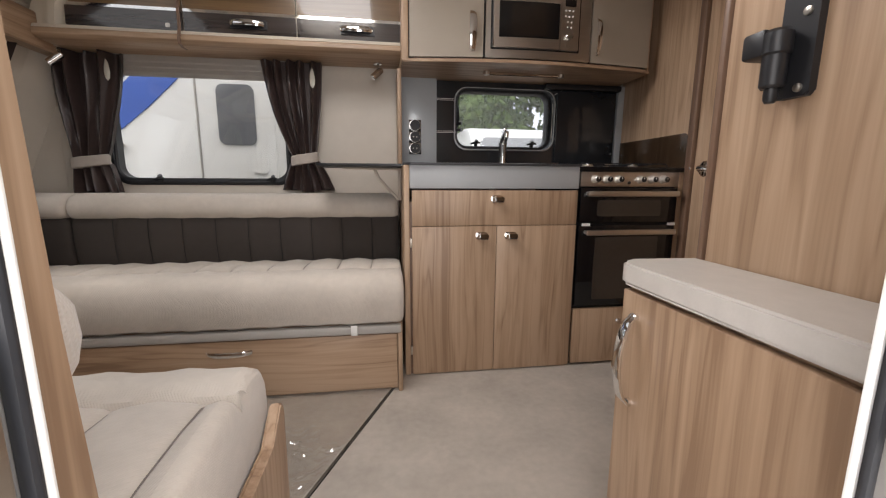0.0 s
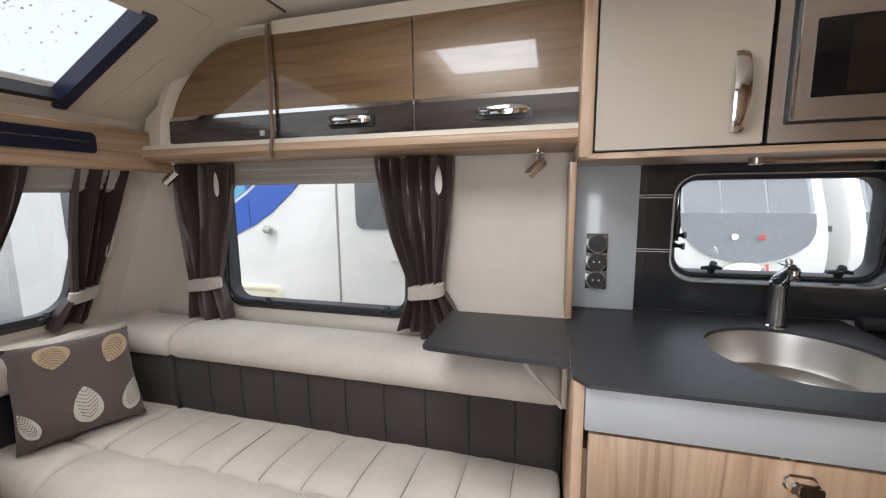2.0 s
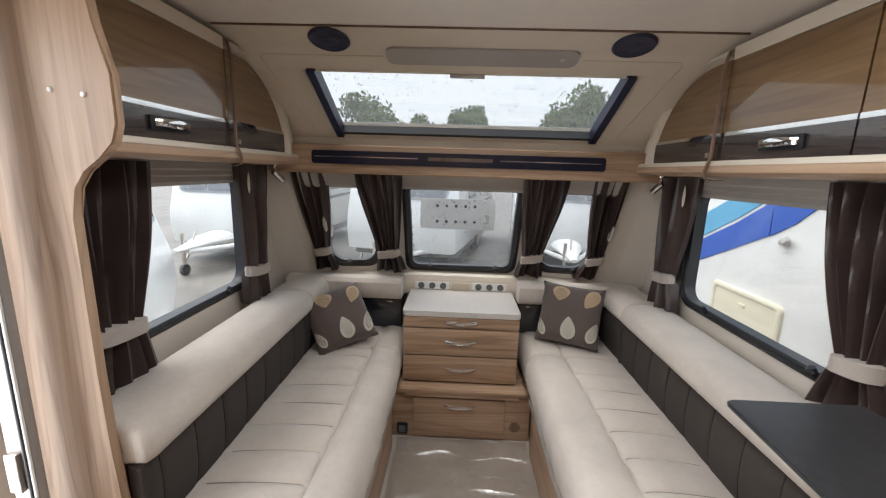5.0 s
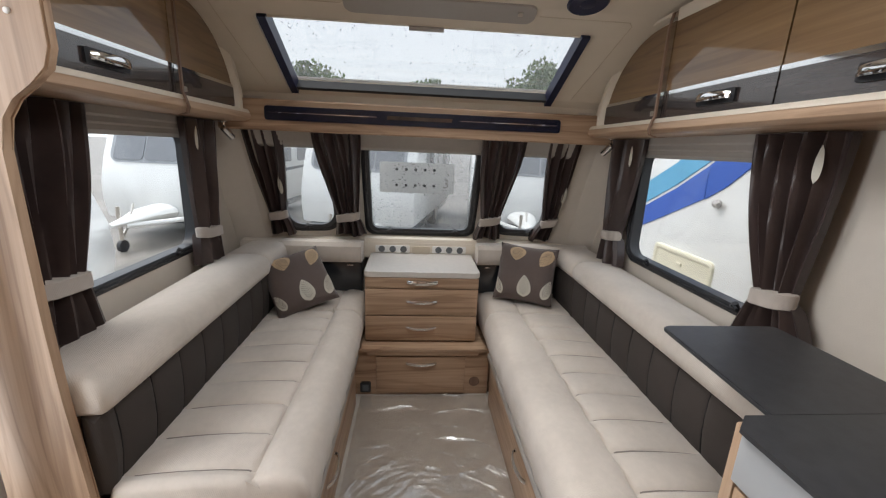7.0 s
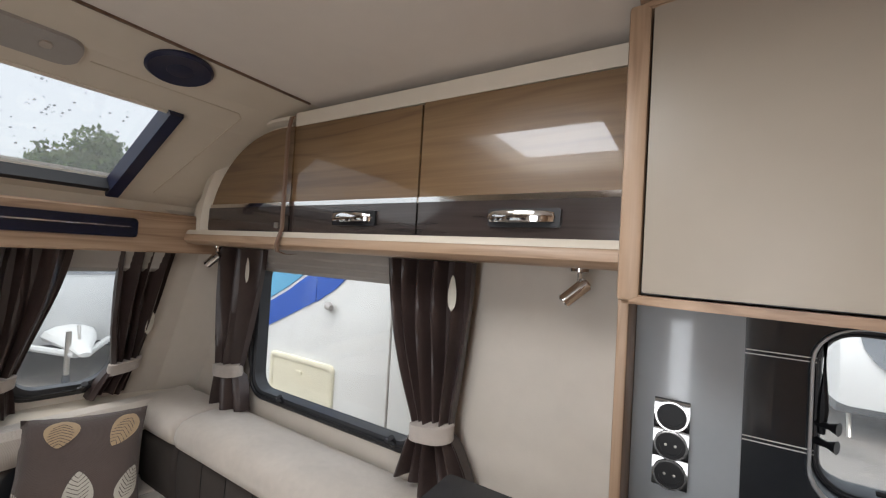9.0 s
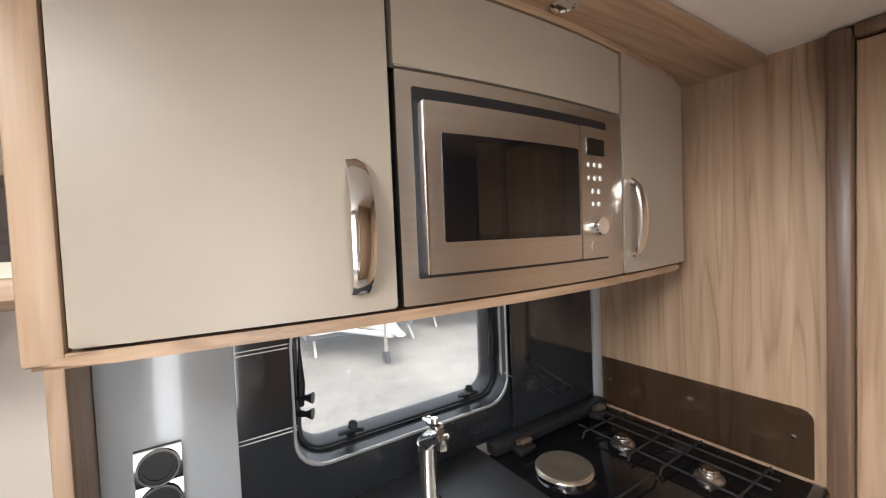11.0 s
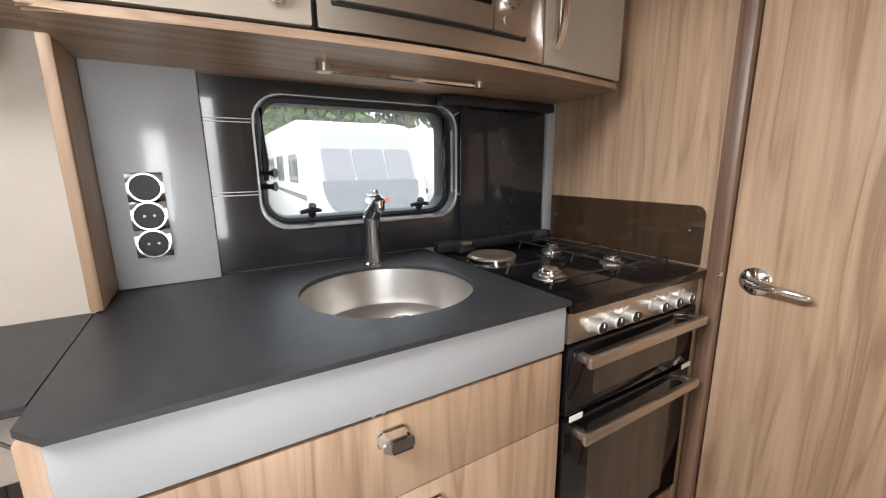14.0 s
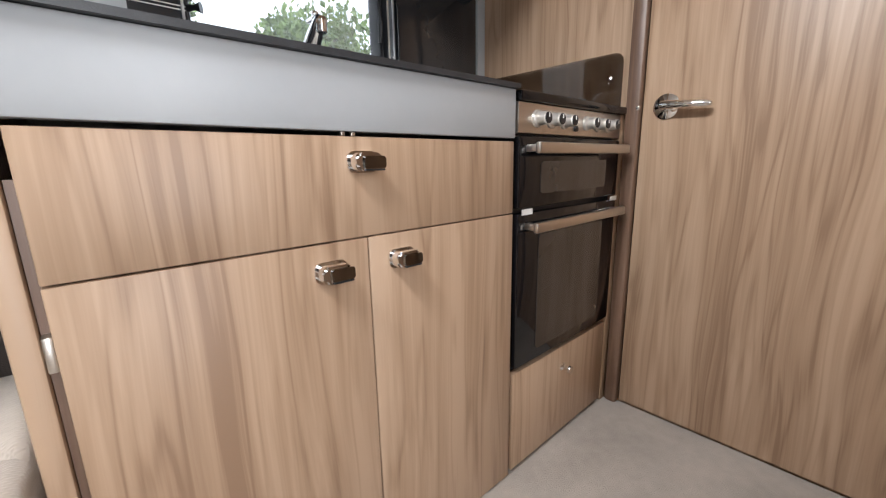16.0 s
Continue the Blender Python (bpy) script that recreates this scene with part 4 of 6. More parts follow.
part("bowl", lathe_open([(0.200, 0.9565), (0.190, 0.9560), (0.187, 0.940), (0.180, 0.882), (0.174, 0.866), (0.160, 0.858), (0.10, 0.855), (0.0005, 0.853)], m, 56), "sink_steel", sink)
DRAIN = (SINK[0] + 0.058, SINK[1] + 0.055)
dr = part("drain", lathe_open([(0.034, 0.8545), (0.032, 0.858), (0.026, 0.8575), (0.024, 0.8555), (0.001, 0.8552)], pose(*DRAIN, 0), 32), "chrome", sink, "chrome drain strainer")
for k in range(6):
    a = k * math.pi / 3
    part("slot", lathe([(0.0045, 0.0), (0.0045, 0.0012)], pose(DRAIN[0] + 0.013 * math.cos(a), DRAIN[1] + 0.013 * math.sin(a), 0.8555), 10), "black", dr)

tap = thing("tap", (0.540, 2.228, 0.968), "chrome mixer tap behind the sink", "tap")
part("body", lathe([(0.027, 0.966), (0.027, 0.972), (0.021, 0.976), (0.021, 1.085), (0.023, 1.09), (0.023, 1.10), (0.018, 1.105)], pose(0.540, 2.228, 0), 24), "chrome", tap)
part("spout", tube([(0.540, 2.236, 1.090), (0.539, 2.215, 1.112), (0.537, 2.185, 1.132), (0.535, 2.155, 1.145), (0.535, 2.148, 1.143)], [0.021, 0.021, 0.018, 0.016, 0.012], 14), "chrome", tap)
part("lever", box(0.526, 0.548, 2.165, 2.225, 1.152, 1.162, 0.004), "chrome", tap)
part("nozzle", lathe([(0.011, 1.118), (0.013, 1.123), (0.013, 1.145)], pose(0.535, 2.155, 0), 16), "chrome", tap)
part("pin", lathe([(0.009, 1.148), (0.009, 1.168), (0.007, 1.172)], pose(0.536, 2.185, 0), 12), "chrome", tap)

flap = thing("worktop_flap", (-0.24, 2.05, 0.95), "hinged dark worktop extension folded up over the sofa", "worktop flap")
part("board", prism([(-0.0375, 1.822), (-0.0375, 2.180), (-0.395, 2.180), (-0.408, 2.176), (-0.413, 2.163), (-0.413, 1.872), (-0.407, 1.856), (-0.392, 1.848)], "z", 0.9525, 0.9635, 0.003), "worktop", flap)
part("hinge_line", box(-0.0372, -0.0362, 1.83, 2.178, 0.955, 0.9632, 0), "steel", flap)
part("bracket", tube([(-0.05, 1.93, 0.80), (-0.14, 1.93, 0.90), (-0.16, 1.93, 0.943)], 0.007, 8), "amber", flap, "folding bracket")
part("bracket", tube([(-0.045, 1.93, 0.944), (-0.30, 1.93, 0.945)], 0.008, 8, None, 0.6), "amber", flap)
part("bracket", tube([(-0.045, 1.93, 0.80), (-0.045, 1.93, 0.94)], 0.008, 8), "amber", flap)

# wall behind the worktop
fixed("partition_upper", box(-0.042, -0.021, 2.155, 2.348, 0.969, 1.447, 0.004), "wood_v", "wooden upright between sofa and kitchen", "partition")
splash = thing("splashback", (0.7, 2.34, 0.97), "glossy dark splashback with fine pale lines round the kitchen window", "splashback", "", "structure")
inner = rounded(0.280, 0.884, 1.064, 1.412, 0.075)
cx, cz = 0.581, 1.247
outer = []
for u, v in inner:
    du, dv = u - cx, v - cz
    t = min((((1.262 if du > 0 else 0.179) - cx) / du) if abs(du) > 1e-9 else 99, (((1.446 if dv > 0 else 0.969) - cz) / dv) if abs(dv) > 1e-9 else 99)
    outer.append((cx + t * du, cz + t * dv))
for cu, cv in ((1.262, 1.446), (0.179, 1.446), (0.179, 0.969), (1.262, 0.969)):
    k = min(range(len(outer)), key=lambda i: (outer[i][0] - cu) ** 2 + (outer[i][1] - cv) ** 2)
    outer[k] = (cu, cv)
part("panel", ring(outer, inner, off, 0.0, 0.012, 0.001), "black_panel", splash)
rows = [[(u, y, v) for u, v in rounded(0.280 + g, 0.884 - g, 1.064 + g, 1.412 - g * 0.4, 0.072)] for y, g in ((2.340, 0.0), (2.334, 0.004), (2.334, 0.007), (2.342, 0.010), (2.394, 0.016), (2.396, 0.004))]
part("reveal", loops(rows, caps=False), "reveal", splash, "dark grey moulded window reveal")
part("silver_bead", ring(rounded(0.2825, 0.8815, 1.0665, 1.4105, 0.071), rounded(0.2885, 0.8755, 1.0735, 1.4080, 0.069), lambda u, v, d: (u, WALL_OFF - 0.014 - d, v), 0.0, 0.004, 0.001), "bead", splash, "silver window bead")
for z in (1.338, 1.346, 1.162, 1.170):
    part("line", box(0.182, 0.292, 2.3365, 2.3385, z - 0.001, z + 0.001, 0), "white", splash)
for pts in ([(0.872, 1.385), (0.90, 1.40), (0.94, 1.425), (0.99, 1.44)], [(0.872, 1.15), (0.92, 1.115), (1.0, 1.10), (1.1, 1.108), (1.25, 1.13)]):
    part("line", tube([(x, 2.3375, z) for x, z in pts], 0.0013, 6), "white", splash)
koff = lambda u, v, d: (u, 2.388 - d, v)
kw = window(koff, 0.292, 0.868, 1.076, 1.410, 0.072, "small kitchen window with rounded black frame", (0.42, 0.76), "misty", False, 0.018)
for u, z in ((0.318, 1.215), (0.316, 1.180)):
    part("catch", tube([(u - 0.018, 2.382, z), (u, 2.36, z), (u + 0.012, 2.352, z)], [0.010, 0.006, 0.013], 10), "black", kw)
ob = thing("grey_panel", (0.08, 2.32, 0.97), "glossy pale grey wall panel with sockets", "wall panel", "", "structure")
part("board", box(-0.0205, 0.178, 2.302, 2.348, 0.969, 1.446, 0.002), "grey", ob)
ob = thing("socket_column", (0.056, 2.30, 1.03), "chrome plate with three round black sockets", "socket")
wave = [(2.3015, 1.036)]
for z in (1.068, 1.129, 1.190):
    wave += [(2.2965, z - 0.031), (2.2905, z - 0.017), (2.2900, z + 0.012), (2.2965, z + 0.030)]
part("plate", prism(wave + [(2.3015, 1.222)], "x", 0.024, 0.090), "socket_plate", ob, "wavy dark chrome plate")
for z in (1.190, 1.129, 1.068):
    s = part("socket", lathe([(0.0275, 0.0), (0.0275, 0.003), (0.026, 0.0035), (0.0255, 0.0035), (0.0205, 0.0035), (0.0205, 0.001), (0.002, 0.001)], pose(0.057, 2.2880, z, 90), 28), "socket_black", ob)
    if z < 1.18:
        for dx in (-0.009, 0.009):
            part("pin_hole", lathe([(0.0028, 0.0), (0.0028, 0.0012), (0.0018, 0.0016)], pose(0.057 + dx, 2.2870, z, 90), 10), "steel", s)
    part("surround", ring_band(0.031, 0.0275, 0.0035, pose(0.057, 2.2880, z, 90)), "chrome_dark", s)
fixed("trim_grey", box(1.263, 1.304, 2.32, 2.348, 0.956, 1.446, 0.003), "grey", "pale grey edge panel in the kitchen corner", "trim")

# cooker
ck = thing("cooker", (1.01, 2.03, 0), "built-in gas cooker with hob, grill and oven, black glass doors", "cooker")
part("body", box(0.768, 1.252, FRONT_Y + 0.02, 2.30, 0.29, 0.934, 0), "black", ck)
part("hob", box(0.764, 1.283, FRONT_Y - 0.012, 2.302, 0.935, 0.957, 0.005), "hob_black", ck, "glossy black hob plate")
part("control_panel", box(0.766, 1.254, FRONT_Y - 0.003, FRONT_Y + 0.02, 0.868, 0.934, 0.002), "steel", ck, "brushed steel control panel")
for x in (0.833, 0.889, 0.945, 1.055, 1.113, 1.171):
    k = part("knob", lathe([(0.0195, 0.0), (0.0195, 0.006), (0.015, 0.009), (0.0145, 0.028), (0.012, 0.031)], pose(x, FRONT_Y - 0.003, 0.901, 90), 20), "knob", ck, "pale steel control knob")
    part("face", lathe([(0.0125, 0.0305), (0.0122, 0.0325), (0.010, 0.0330)], pose(x, FRONT_Y - 0.003, 0.901, 90), 18), "black", k, "dark knob face")
    part("pointer", box(x - 0.0012, x + 0.0012, FRONT_Y - 0.0372, FRONT_Y - 0.0358, 0.902, 0.911, 0), "white", k)
part("ignition", lathe([(0.007, 0), (0.007, 0.006), (0.004, 0.007)], pose(1.0, FRONT_Y - 0.003, 0.885, 90), 12), "black", ck)
for z0, z1, zh, name in ((0.702, 0.862, 0.836, "grill_door"), (0.305, 0.690, 0.660, "oven_door")):
    dd = part(name, box(0.768, 1.252, FRONT_Y - 0.006, FRONT_Y + 0.02, z0, z1, 0.004), "black_glass", ck, "black glass door")
    part("door_window", prism(rounded(0.85, 1.17, z0 + 0.03, z1 - 0.055, 0.01), "y", FRONT_Y - 0.0085, FRONT_Y - 0.005), "oven_glass", dd)
    hb = box(0.788, 1.234, FRONT_Y - 0.047, FRONT_Y - 0.032, zh - 0.0125, zh + 0.0125, 0.005)
    for x in (0.802, 1.220):
        box(x - 0.01, x + 0.01, FRONT_Y - 0.035, FRONT_Y - 0.004, zh - 0.008, zh + 0.008, 0.003, hb)
    part("handle", hb, "steel", dd, "steel bar handle")
for x in (0.800, 1.232):
    part("sticker", box(x - 0.020, x + 0.020, FRONT_Y - 0.0085, FRONT_Y - 0.0065, 0.687, 0.7, 0), "white", ck, "white sticker")
pl = part("plinth_drawer", box(0.768, 1.252, FRONT_Y, FRONT_Y + 0.02, 0.012, 0.288, 0.003), "wood_v", ck, "veneered drawer under the oven")
part("knob", lathe([(0.012, 0), (0.006, 0.006), (0.006, 0.018), (0.012, 0.022), (0.011, 0.028)], pose(1.002, FRONT_Y, 0.222, 90), 16), "chrome", pl)
part("stile", box(1.253, 1.292, FRONT_Y - 0.002, FRONT_Y + 0.03, 0.0, 0.955, 0.003), "wood_v", ck)
part("recess", box(0.768, 1.252, FRONT_Y + 0.03, FRONT_Y + 0.05, 0.0, 0.29, 0), "black", ck)
for x, y, r in ((1.103, 2.119, 0.022), (0.874, 1.903, 0.028), (1.122, 1.91, 0.022)):
    bnr = part("burner", lathe([(r * 1.5, 0.955), (r * 1.45, 0.961), (r, 0.966), (r, 0.972), (r * 0.9, 0.973)], pose(x, y, 0), 28), "steel", ck, "steel gas burner")
    part("cap", lathe([(r * 0.78, 0.972), (r * 0.8, 0.978), (r * 0.7, 0.981)], pose(x, y, 0), 24), "chrome", bnr)
hp = part("hotplate", lathe([(0.070, 0.955), (0.070, 0.971), (0.066, 0.974), (0.030, 0.974), (0.024, 0.972)], pose(0.872, 2.13, 0), 36), "plate_iron", ck, "round electric hotplate")
part("rim", ring_band(0.0735, 0.0702, 0.010, pose(0.872, 2.13, 0.957), 36), "chrome", hp, "bright steel rim")
for x0, x1 in ((0.80, 1.02), (1.035, 1.255)):
    for y in (1.83, 1.98, 2.06, 2.2):
        if not (x0 < 0.9 and y > 2.0):
            part("pan_support", tube([(x0, y, 0.958), (x0 + 0.01, y, 0.976), (x1 - 0.01, y, 0.976), (x1, y, 0.958)], 0.0028, 6), "black", ck)
for x in (1.07, 1.15, 1.2):
    part("pan_support", tube([(x, 1.80, 0.975), (x, 2.24, 0.975)], 0.0026, 6), "black", ck)
for x in (0.83, 1.16):
    hg = part("lid_hinge", box(x, x + 0.06, 2.235, 2.274, 0.957, 0.976, 0.006), "black", ck)
    for k in range(5):
        part("coil", ring_band(0.0125, 0.0095, 0.004, pose(x + 0.012 + 0.008 * k, 2.255, 0.985, 0, 90), 14), "steel", hg)
lid = part("lid", box(0.885, 1.250, 2.318, 2.326, 0.985, 1.405, 0.003), "black_panel", ck, "raised black glass lid")
part("lid_edge", box(0.80, 1.262, 2.285, 2.325, 1.408, 1.438, 0.006), "black", ck)
part("lid_rail", box(0.775, 1.262, 2.275, 2.317, 0.957, 0.992, 0.008), "black", ck)
sg = thing("heat_guard", (1.285, 2.03, 0.96), "smoked glass guard beside the hob", "splash guard")
part("glass", loops([[(x, y, z) for y, z in [(1.765, 0.958), (2.312, 0.958), (2.312, 1.118)] + [(1.79 - 0.025 * math.sin(radians(a)), 1.093 + 0.025 * math.cos(radians(a))) for a in (0, 30, 60, 90)]] for x in (1.293, 1.298)]), "smoked", sg)
for y in (1.80, 2.28):
    part("screw", lathe([(0.005, 0), (0.005, 0.003), (0.003, 0.004)], pose(1.293, y, 1.048, 0, -90), 12), "chrome", sg)

# upper cabinets, bowed in plan
bow = lambda x: 2.024 - 0.056 * math.sin(math.pi * min(max(x, 0), 1.23) / 1.23)


def bowed(x0, x1, z0, z1, out0, out1, n=8):
    xs = [x0 + (x1 - x0) * k / n for k in range(n + 1)]
    return prism([(x, bow(x) - out1) for x in xs] + [(x, bow(x) - out0) for x in reversed(xs)], "z", z0, z1, 0.002)


uc = thing("wall_cabinet", (0.6, 2.2, 1.45), "taupe kitchen wall cabinet with bowed front and wooden edging", "wall cabinet")
part("carcass", prism([(-0.018, 2.345), (-0.018, 2.04)] + [(0.1 * k, bow(0.1 * k) + 0.022) for k in range(13)] + [(1.228, 2.04), (1.228, 2.345)], "z", 1.457, 1.9235), "black", uc)
part("bottom_board", prism([(-0.024, 2.346), (-0.024, 2.022)] + [(0.05 * k, bow(0.05 * k) - 0.012) for k in range(25)] + [(1.25, 2.03), (1.25, 2.346)], "z", 1.441, 1.456, 0.004), "wood_x", uc, "wooden bottom board")
part("top_board", prism([(-0.024, 2.346), (-0.024, 2.022)] + [(0.05 * k, bow(0.05 * k) - 0.012) for k in range(25)] + [(1.25, 2.03), (1.25, 2.346)], "z", 1.924, 1.938, 0.004), "wood_x", uc)
part("side_board", box(-0.026, 0.008, 2.012, 2.347, 1.446, 1.936, 0.006), "wood_v", uc)
part("side_board", box(1.222, 1.246, 2.03, 2.347, 1.446, 1.936, 0.006), "wood_v", uc)
da = part("door", bowed(0.012, 0.352, 1.461, 1.920, 0.0, 0.018), "taupe", uc, "taupe lacquered door")
db = part("door", bowed(0.890, 1.220, 1.461, 1.920, 0.0, 0.018), "taupe", uc, "taupe lacquered door")
part("top_panel", bowed(0.362, 0.880, 1.792, 1.916, 0.0, 0.016), "taupe", uc)
bow_handle(da, (0.300, bow(0.300) - 0.018, 1.573), (0, 0, 1), (0, -1, 0), 0.172, 0.032, 0.022)
bow_handle(db, (0.918, bow(0.918) - 0.018, 1.578), (0, 0, 1), (0, -1, 0), 0.165, 0.024, 0.026)
mw = thing("microwave", (0.64, 2.1, 1.46), "built-in stainless steel microwave oven in the wall cabinet", "microwave")
part("surround", bowed(0.362, 0.880, 1.461, 1.787, 0.0, 0.017), "steel", mw, "stainless steel surround")
part("gap", bowed(0.386, 0.822, 1.498, 1.766, 0.016, 0.0185), "black", mw)
dm = part("door", bowed(0.394, 0.715, 1.504, 1.745, 0.018, 0.032), "steel", mw, "steel framed door")
part("door_window", bowed(0.421, 0.709, 1.548, 1.702, 0.031, 0.034), "black_glass", dm, "dark door window")
part("inner_glass", bowed(0.478, 0.650, 1.556, 1.694, 0.0335, 0.0345), "cavity", dm)
part("door_edge", bowed(0.3935, 0.3965, 1.505, 1.744, 0.030, 0.034), "chrome", dm)
cp = part("control_panel", bowed(0.7175, 0.810, 1.504, 1.745, 0.018, 0.032), "steel", mw)
part("display", bowed(0.735, 0.790, 1.694, 1.725, 0.031, 0.0335), "black_glass", cp)
part("knob", lathe([(0.019, 0), (0.018, 0.012), (0.016, 0.016)], pose(0.760, bow(0.760) - 0.032, 1.563, 90), 20), "chrome", cp)
for r in range(4):
    for c in range(3 if r < 2 else 2):
        part("button", lathe([(0.0045, 0), (0.0045, 0.002), (0.003, 0.003)], pose(0.740 + 0.018 * c + (0.012 if r > 1 else 0), bow(0.76) - 0.031, 1.676 - 0.024 * r, 90), 10), "white", cp)
part("button", bowed(0.745, 0.775, 1.518, 1.534, 0.031, 0.0335), "steel", cp)
so = fixed("ceiling_soffit", box(-0.012, 1.304, 1.845, 2.348, 1.9390, 1.954, 0.005), "wood_x", "wood veneered soffit above the wall cabinets", "soffit")
ob = thing("downlight", (0.67, 1.92, 1.95), "small round chrome downlight", "lamp")
part("rim", lathe([(0.024, 0), (0.024, 0.004), (0.018, 0.006), (0.016, 0.003)], pose(0.67, 1.925, 1.939, 180), 20), "chrome", ob)
ul = thing("under_cabinet_lamp", (0.6, 2.12, 1.44), "slim steel strip lamp under the wall cabinet", "lamp")
part("bar", tube([(0.42, 2.12, 1.432), (0.80, 2.12, 1.432)], 0.008, 8), "chrome", ul)
for x in (0.41, 0.81):
    part("end_cap", lathe([(0.016, 0), (0.016, 0.016), (0.012, 0.018)], pose(x, 2.12, 1.441, 180), 16), "steel", ul)

# washroom door and its jambs
dw = thing("door_1", (1.3, 1.4, 0), "walnut veneer washroom door, closed", "door", "", "structure")
part("leaf", box(1.285, 1.3045, 1.02, 1.694, 0.012, 1.92, 0.003), "wood_v", dw)
part("rose", lathe([(0.034, 0), (0.034, 0.005), (0.027, 0.010), (0.015, 0.014), (0.013, 0.03)], pose(1.286, 1.630, 0.948, 0, -90), 28), "chrome", dw, "chrome handle rose")
part("lever", tube([(1.258, 1.634, 0.950), (1.250, 1.615, 0.949), (1.249, 1.57, 0.946), (1.250, 1.525, 0.943), (1.254, 1.515, 0.942)], [0.012, 0.012, 0.010, 0.010, 0.006], 12), "chrome", dw, "chrome lever handle")
part("latch", box(1.268, 1.284, 1.698, 1.706, 0.945, 0.957, 0.002), "chrome", dw)
fixed("door_jamb", box(1.268, 1.3045, 1.697, 1.739, 0.0, 1.95, 0.010), "wood_dark", "dark wooden jamb beside the washroom door", "jamb")
fixed("door_jamb_far", box(1.268, 1.3045, 0.975, 1.017, 0.0, 1.95, 0.010), "wood_dark", "dark wooden jamb beside the washroom door", "jamb")
fixed("door_lintel", box(1.272, 1.3045, 1.018, 1.696, 1.925, 1.953, 0.005), "wood_dark", "dark wooden lintel", "jamb")

# wardrobe, dresser and bracket beside the entrance
wd = thing("wardrobe", (0.88, 0.4, 0), "tall walnut veneer wardrobe beside the entrance", "wardrobe")
part("body", box(0.476, 1.267, 0.102, 0.685, 0.0, 1.953, 0.004), "wood_v", wd)
part("edge_trim", box(0.470, 0.500, 0.6855, 0.700, 0.0, 1.953, 0.005), "wood_dark", wd, "dark edging strip")
ds = thing("dresser", (0.4, 0.4, 0), "slim walnut cabinet with a pale rounded top", "cabinet")
part("body", box(0.334, 0.4755, 0.115, 0.688, 0.0, 0.705, 0.003), "wood_v", ds)
part("top", prism([(0.4755, 0.112), (0.4755, 0.707)] + [(0.347 - 0.035 * math.sin(radians(a)), 0.672 + 0.035 * math.cos(radians(a))) for a in range(0, 91, 15)] + [(0.312, 0.112)], "z", 0.706, 0.745, 0.005), "top_pale", ds, "pale grey laminate top")
dd = part("door", box(0.317, 0.3335, 0.116, 0.684, 0.03, 0.696, 0.003), "wood_v", ds)
bow_handle(dd, (0.317, 0.640, 0.575), (0, 0, 1), (-1, 0, 0), 0.17, 0.022, 0.028)
tv = thing("tv_bracket", (0.47, 0.53, 1.03), "black metal television bracket on the wardrobe side", "bracket")
part("plate", prism(rounded(0.528, 0.580, 1.008, 1.19, 0.006), "x", 0.464, 0.4765, 0.003), "black", tv)
part("socket", lathe([(0.013, 1.04), (0.016, 1.044), (0.016, 1.085), (0.019, 1.088), (0.019, 1.115), (0.014, 1.12)], pose(0.445, 0.566, -0.018), 20), "black", tv)
part("arm", box(0.425, 0.464, 0.569, 0.606, 1.067, 1.105, 0.006), "black", tv)
part("pin", lathe([(0.006, 1.02), (0.009, 1.025), (0.009, 1.042)], pose(0.445, 0.566, -0.018), 14), "black", tv)
for z in (1.020, 1.12, 1.165):
    part("screw", lathe([(0.006, 0), (0.006, 0.003), (0.004, 0.004)], pose(0.464, 0.543, z, 0, -90), 12), "steel", tv)

# entrance frame and the wooden end panel of the sofa
ob = thing("entrance_frame", (-0.02, 0.1, 0), "pale alloy entrance door frame with a dark seal", "door frame", "", "structure")
for x0, x1, s in ((-0.305, -0.282, 1), (0.197, 0.262, -1)):
    part("jamb", box(x0, x1, 0.168, 0.232, 0.0, 1.86, 0.006), "alu", ob)
    e = x1 if s > 0 else x0
    part("seal", box(min(e, e + s * 0.008), max(e, e + s * 0.008), 0.2165, 0.2235, 0.004, 1.86, 0.003), "rubber", ob, "dark rubber seal")
    part("bead", box(min(e, e + s * 0.006), max(e, e + s * 0.006), 0.2245, 0.2315, 0.004, 1.86, 0.003), "white", ob)
    part("catch", box(min(e, e + s * 0.012), max(e, e + s * 0.012), 0.175, 0.205, 0.72, 0.82, 0.003), "steel", ob)
part("head", box(-0.305, 0.262, 0.02, 0.232, 1.8615, 1.9, 0.006), "alu", ob)
part("sill", box(-0.281, 0.196, 0.0, 0.232, -0.011, 0.006, 0.004), "alu", ob)
ep = thing("end_panel", (-0.366, 0.5, 0), "shaped walnut end panel between sofa and entrance", "end panel")
part("board", prism([(0.105, 0.0), (0.915, 0.0), (0.918, 0.36), (0.912, 0.385), (0.895, 0.395), (0.86, 0.37), (0.82, 0.335), (0.48, 0.335), (0.42, 0.35), (0.385, 0.40), (0.365, 0.47), (0.350, 0.78), (0.344, 0.98), (0.342, 1.36), (0.352, 1.425), (0.378, 1.463),
                      (0.42, 1.49), (0.455, 1.52), (0.468, 1.56), (0.468, 1.66), (0.44, 1.76), (0.42, 1.93), (0.105, 1.93)], "x", -0.379, -0.354, 0.004), "wood_v", ep)
for y, z in ((0.405, 1.618), (0.335, 1.626)):
    part("screw_cap", lathe([(0.006, 0), (0.006, 0.003), (0.004, 0.005)], pose(-0.3545, y, z, 0, 90), 12), "white", ep)


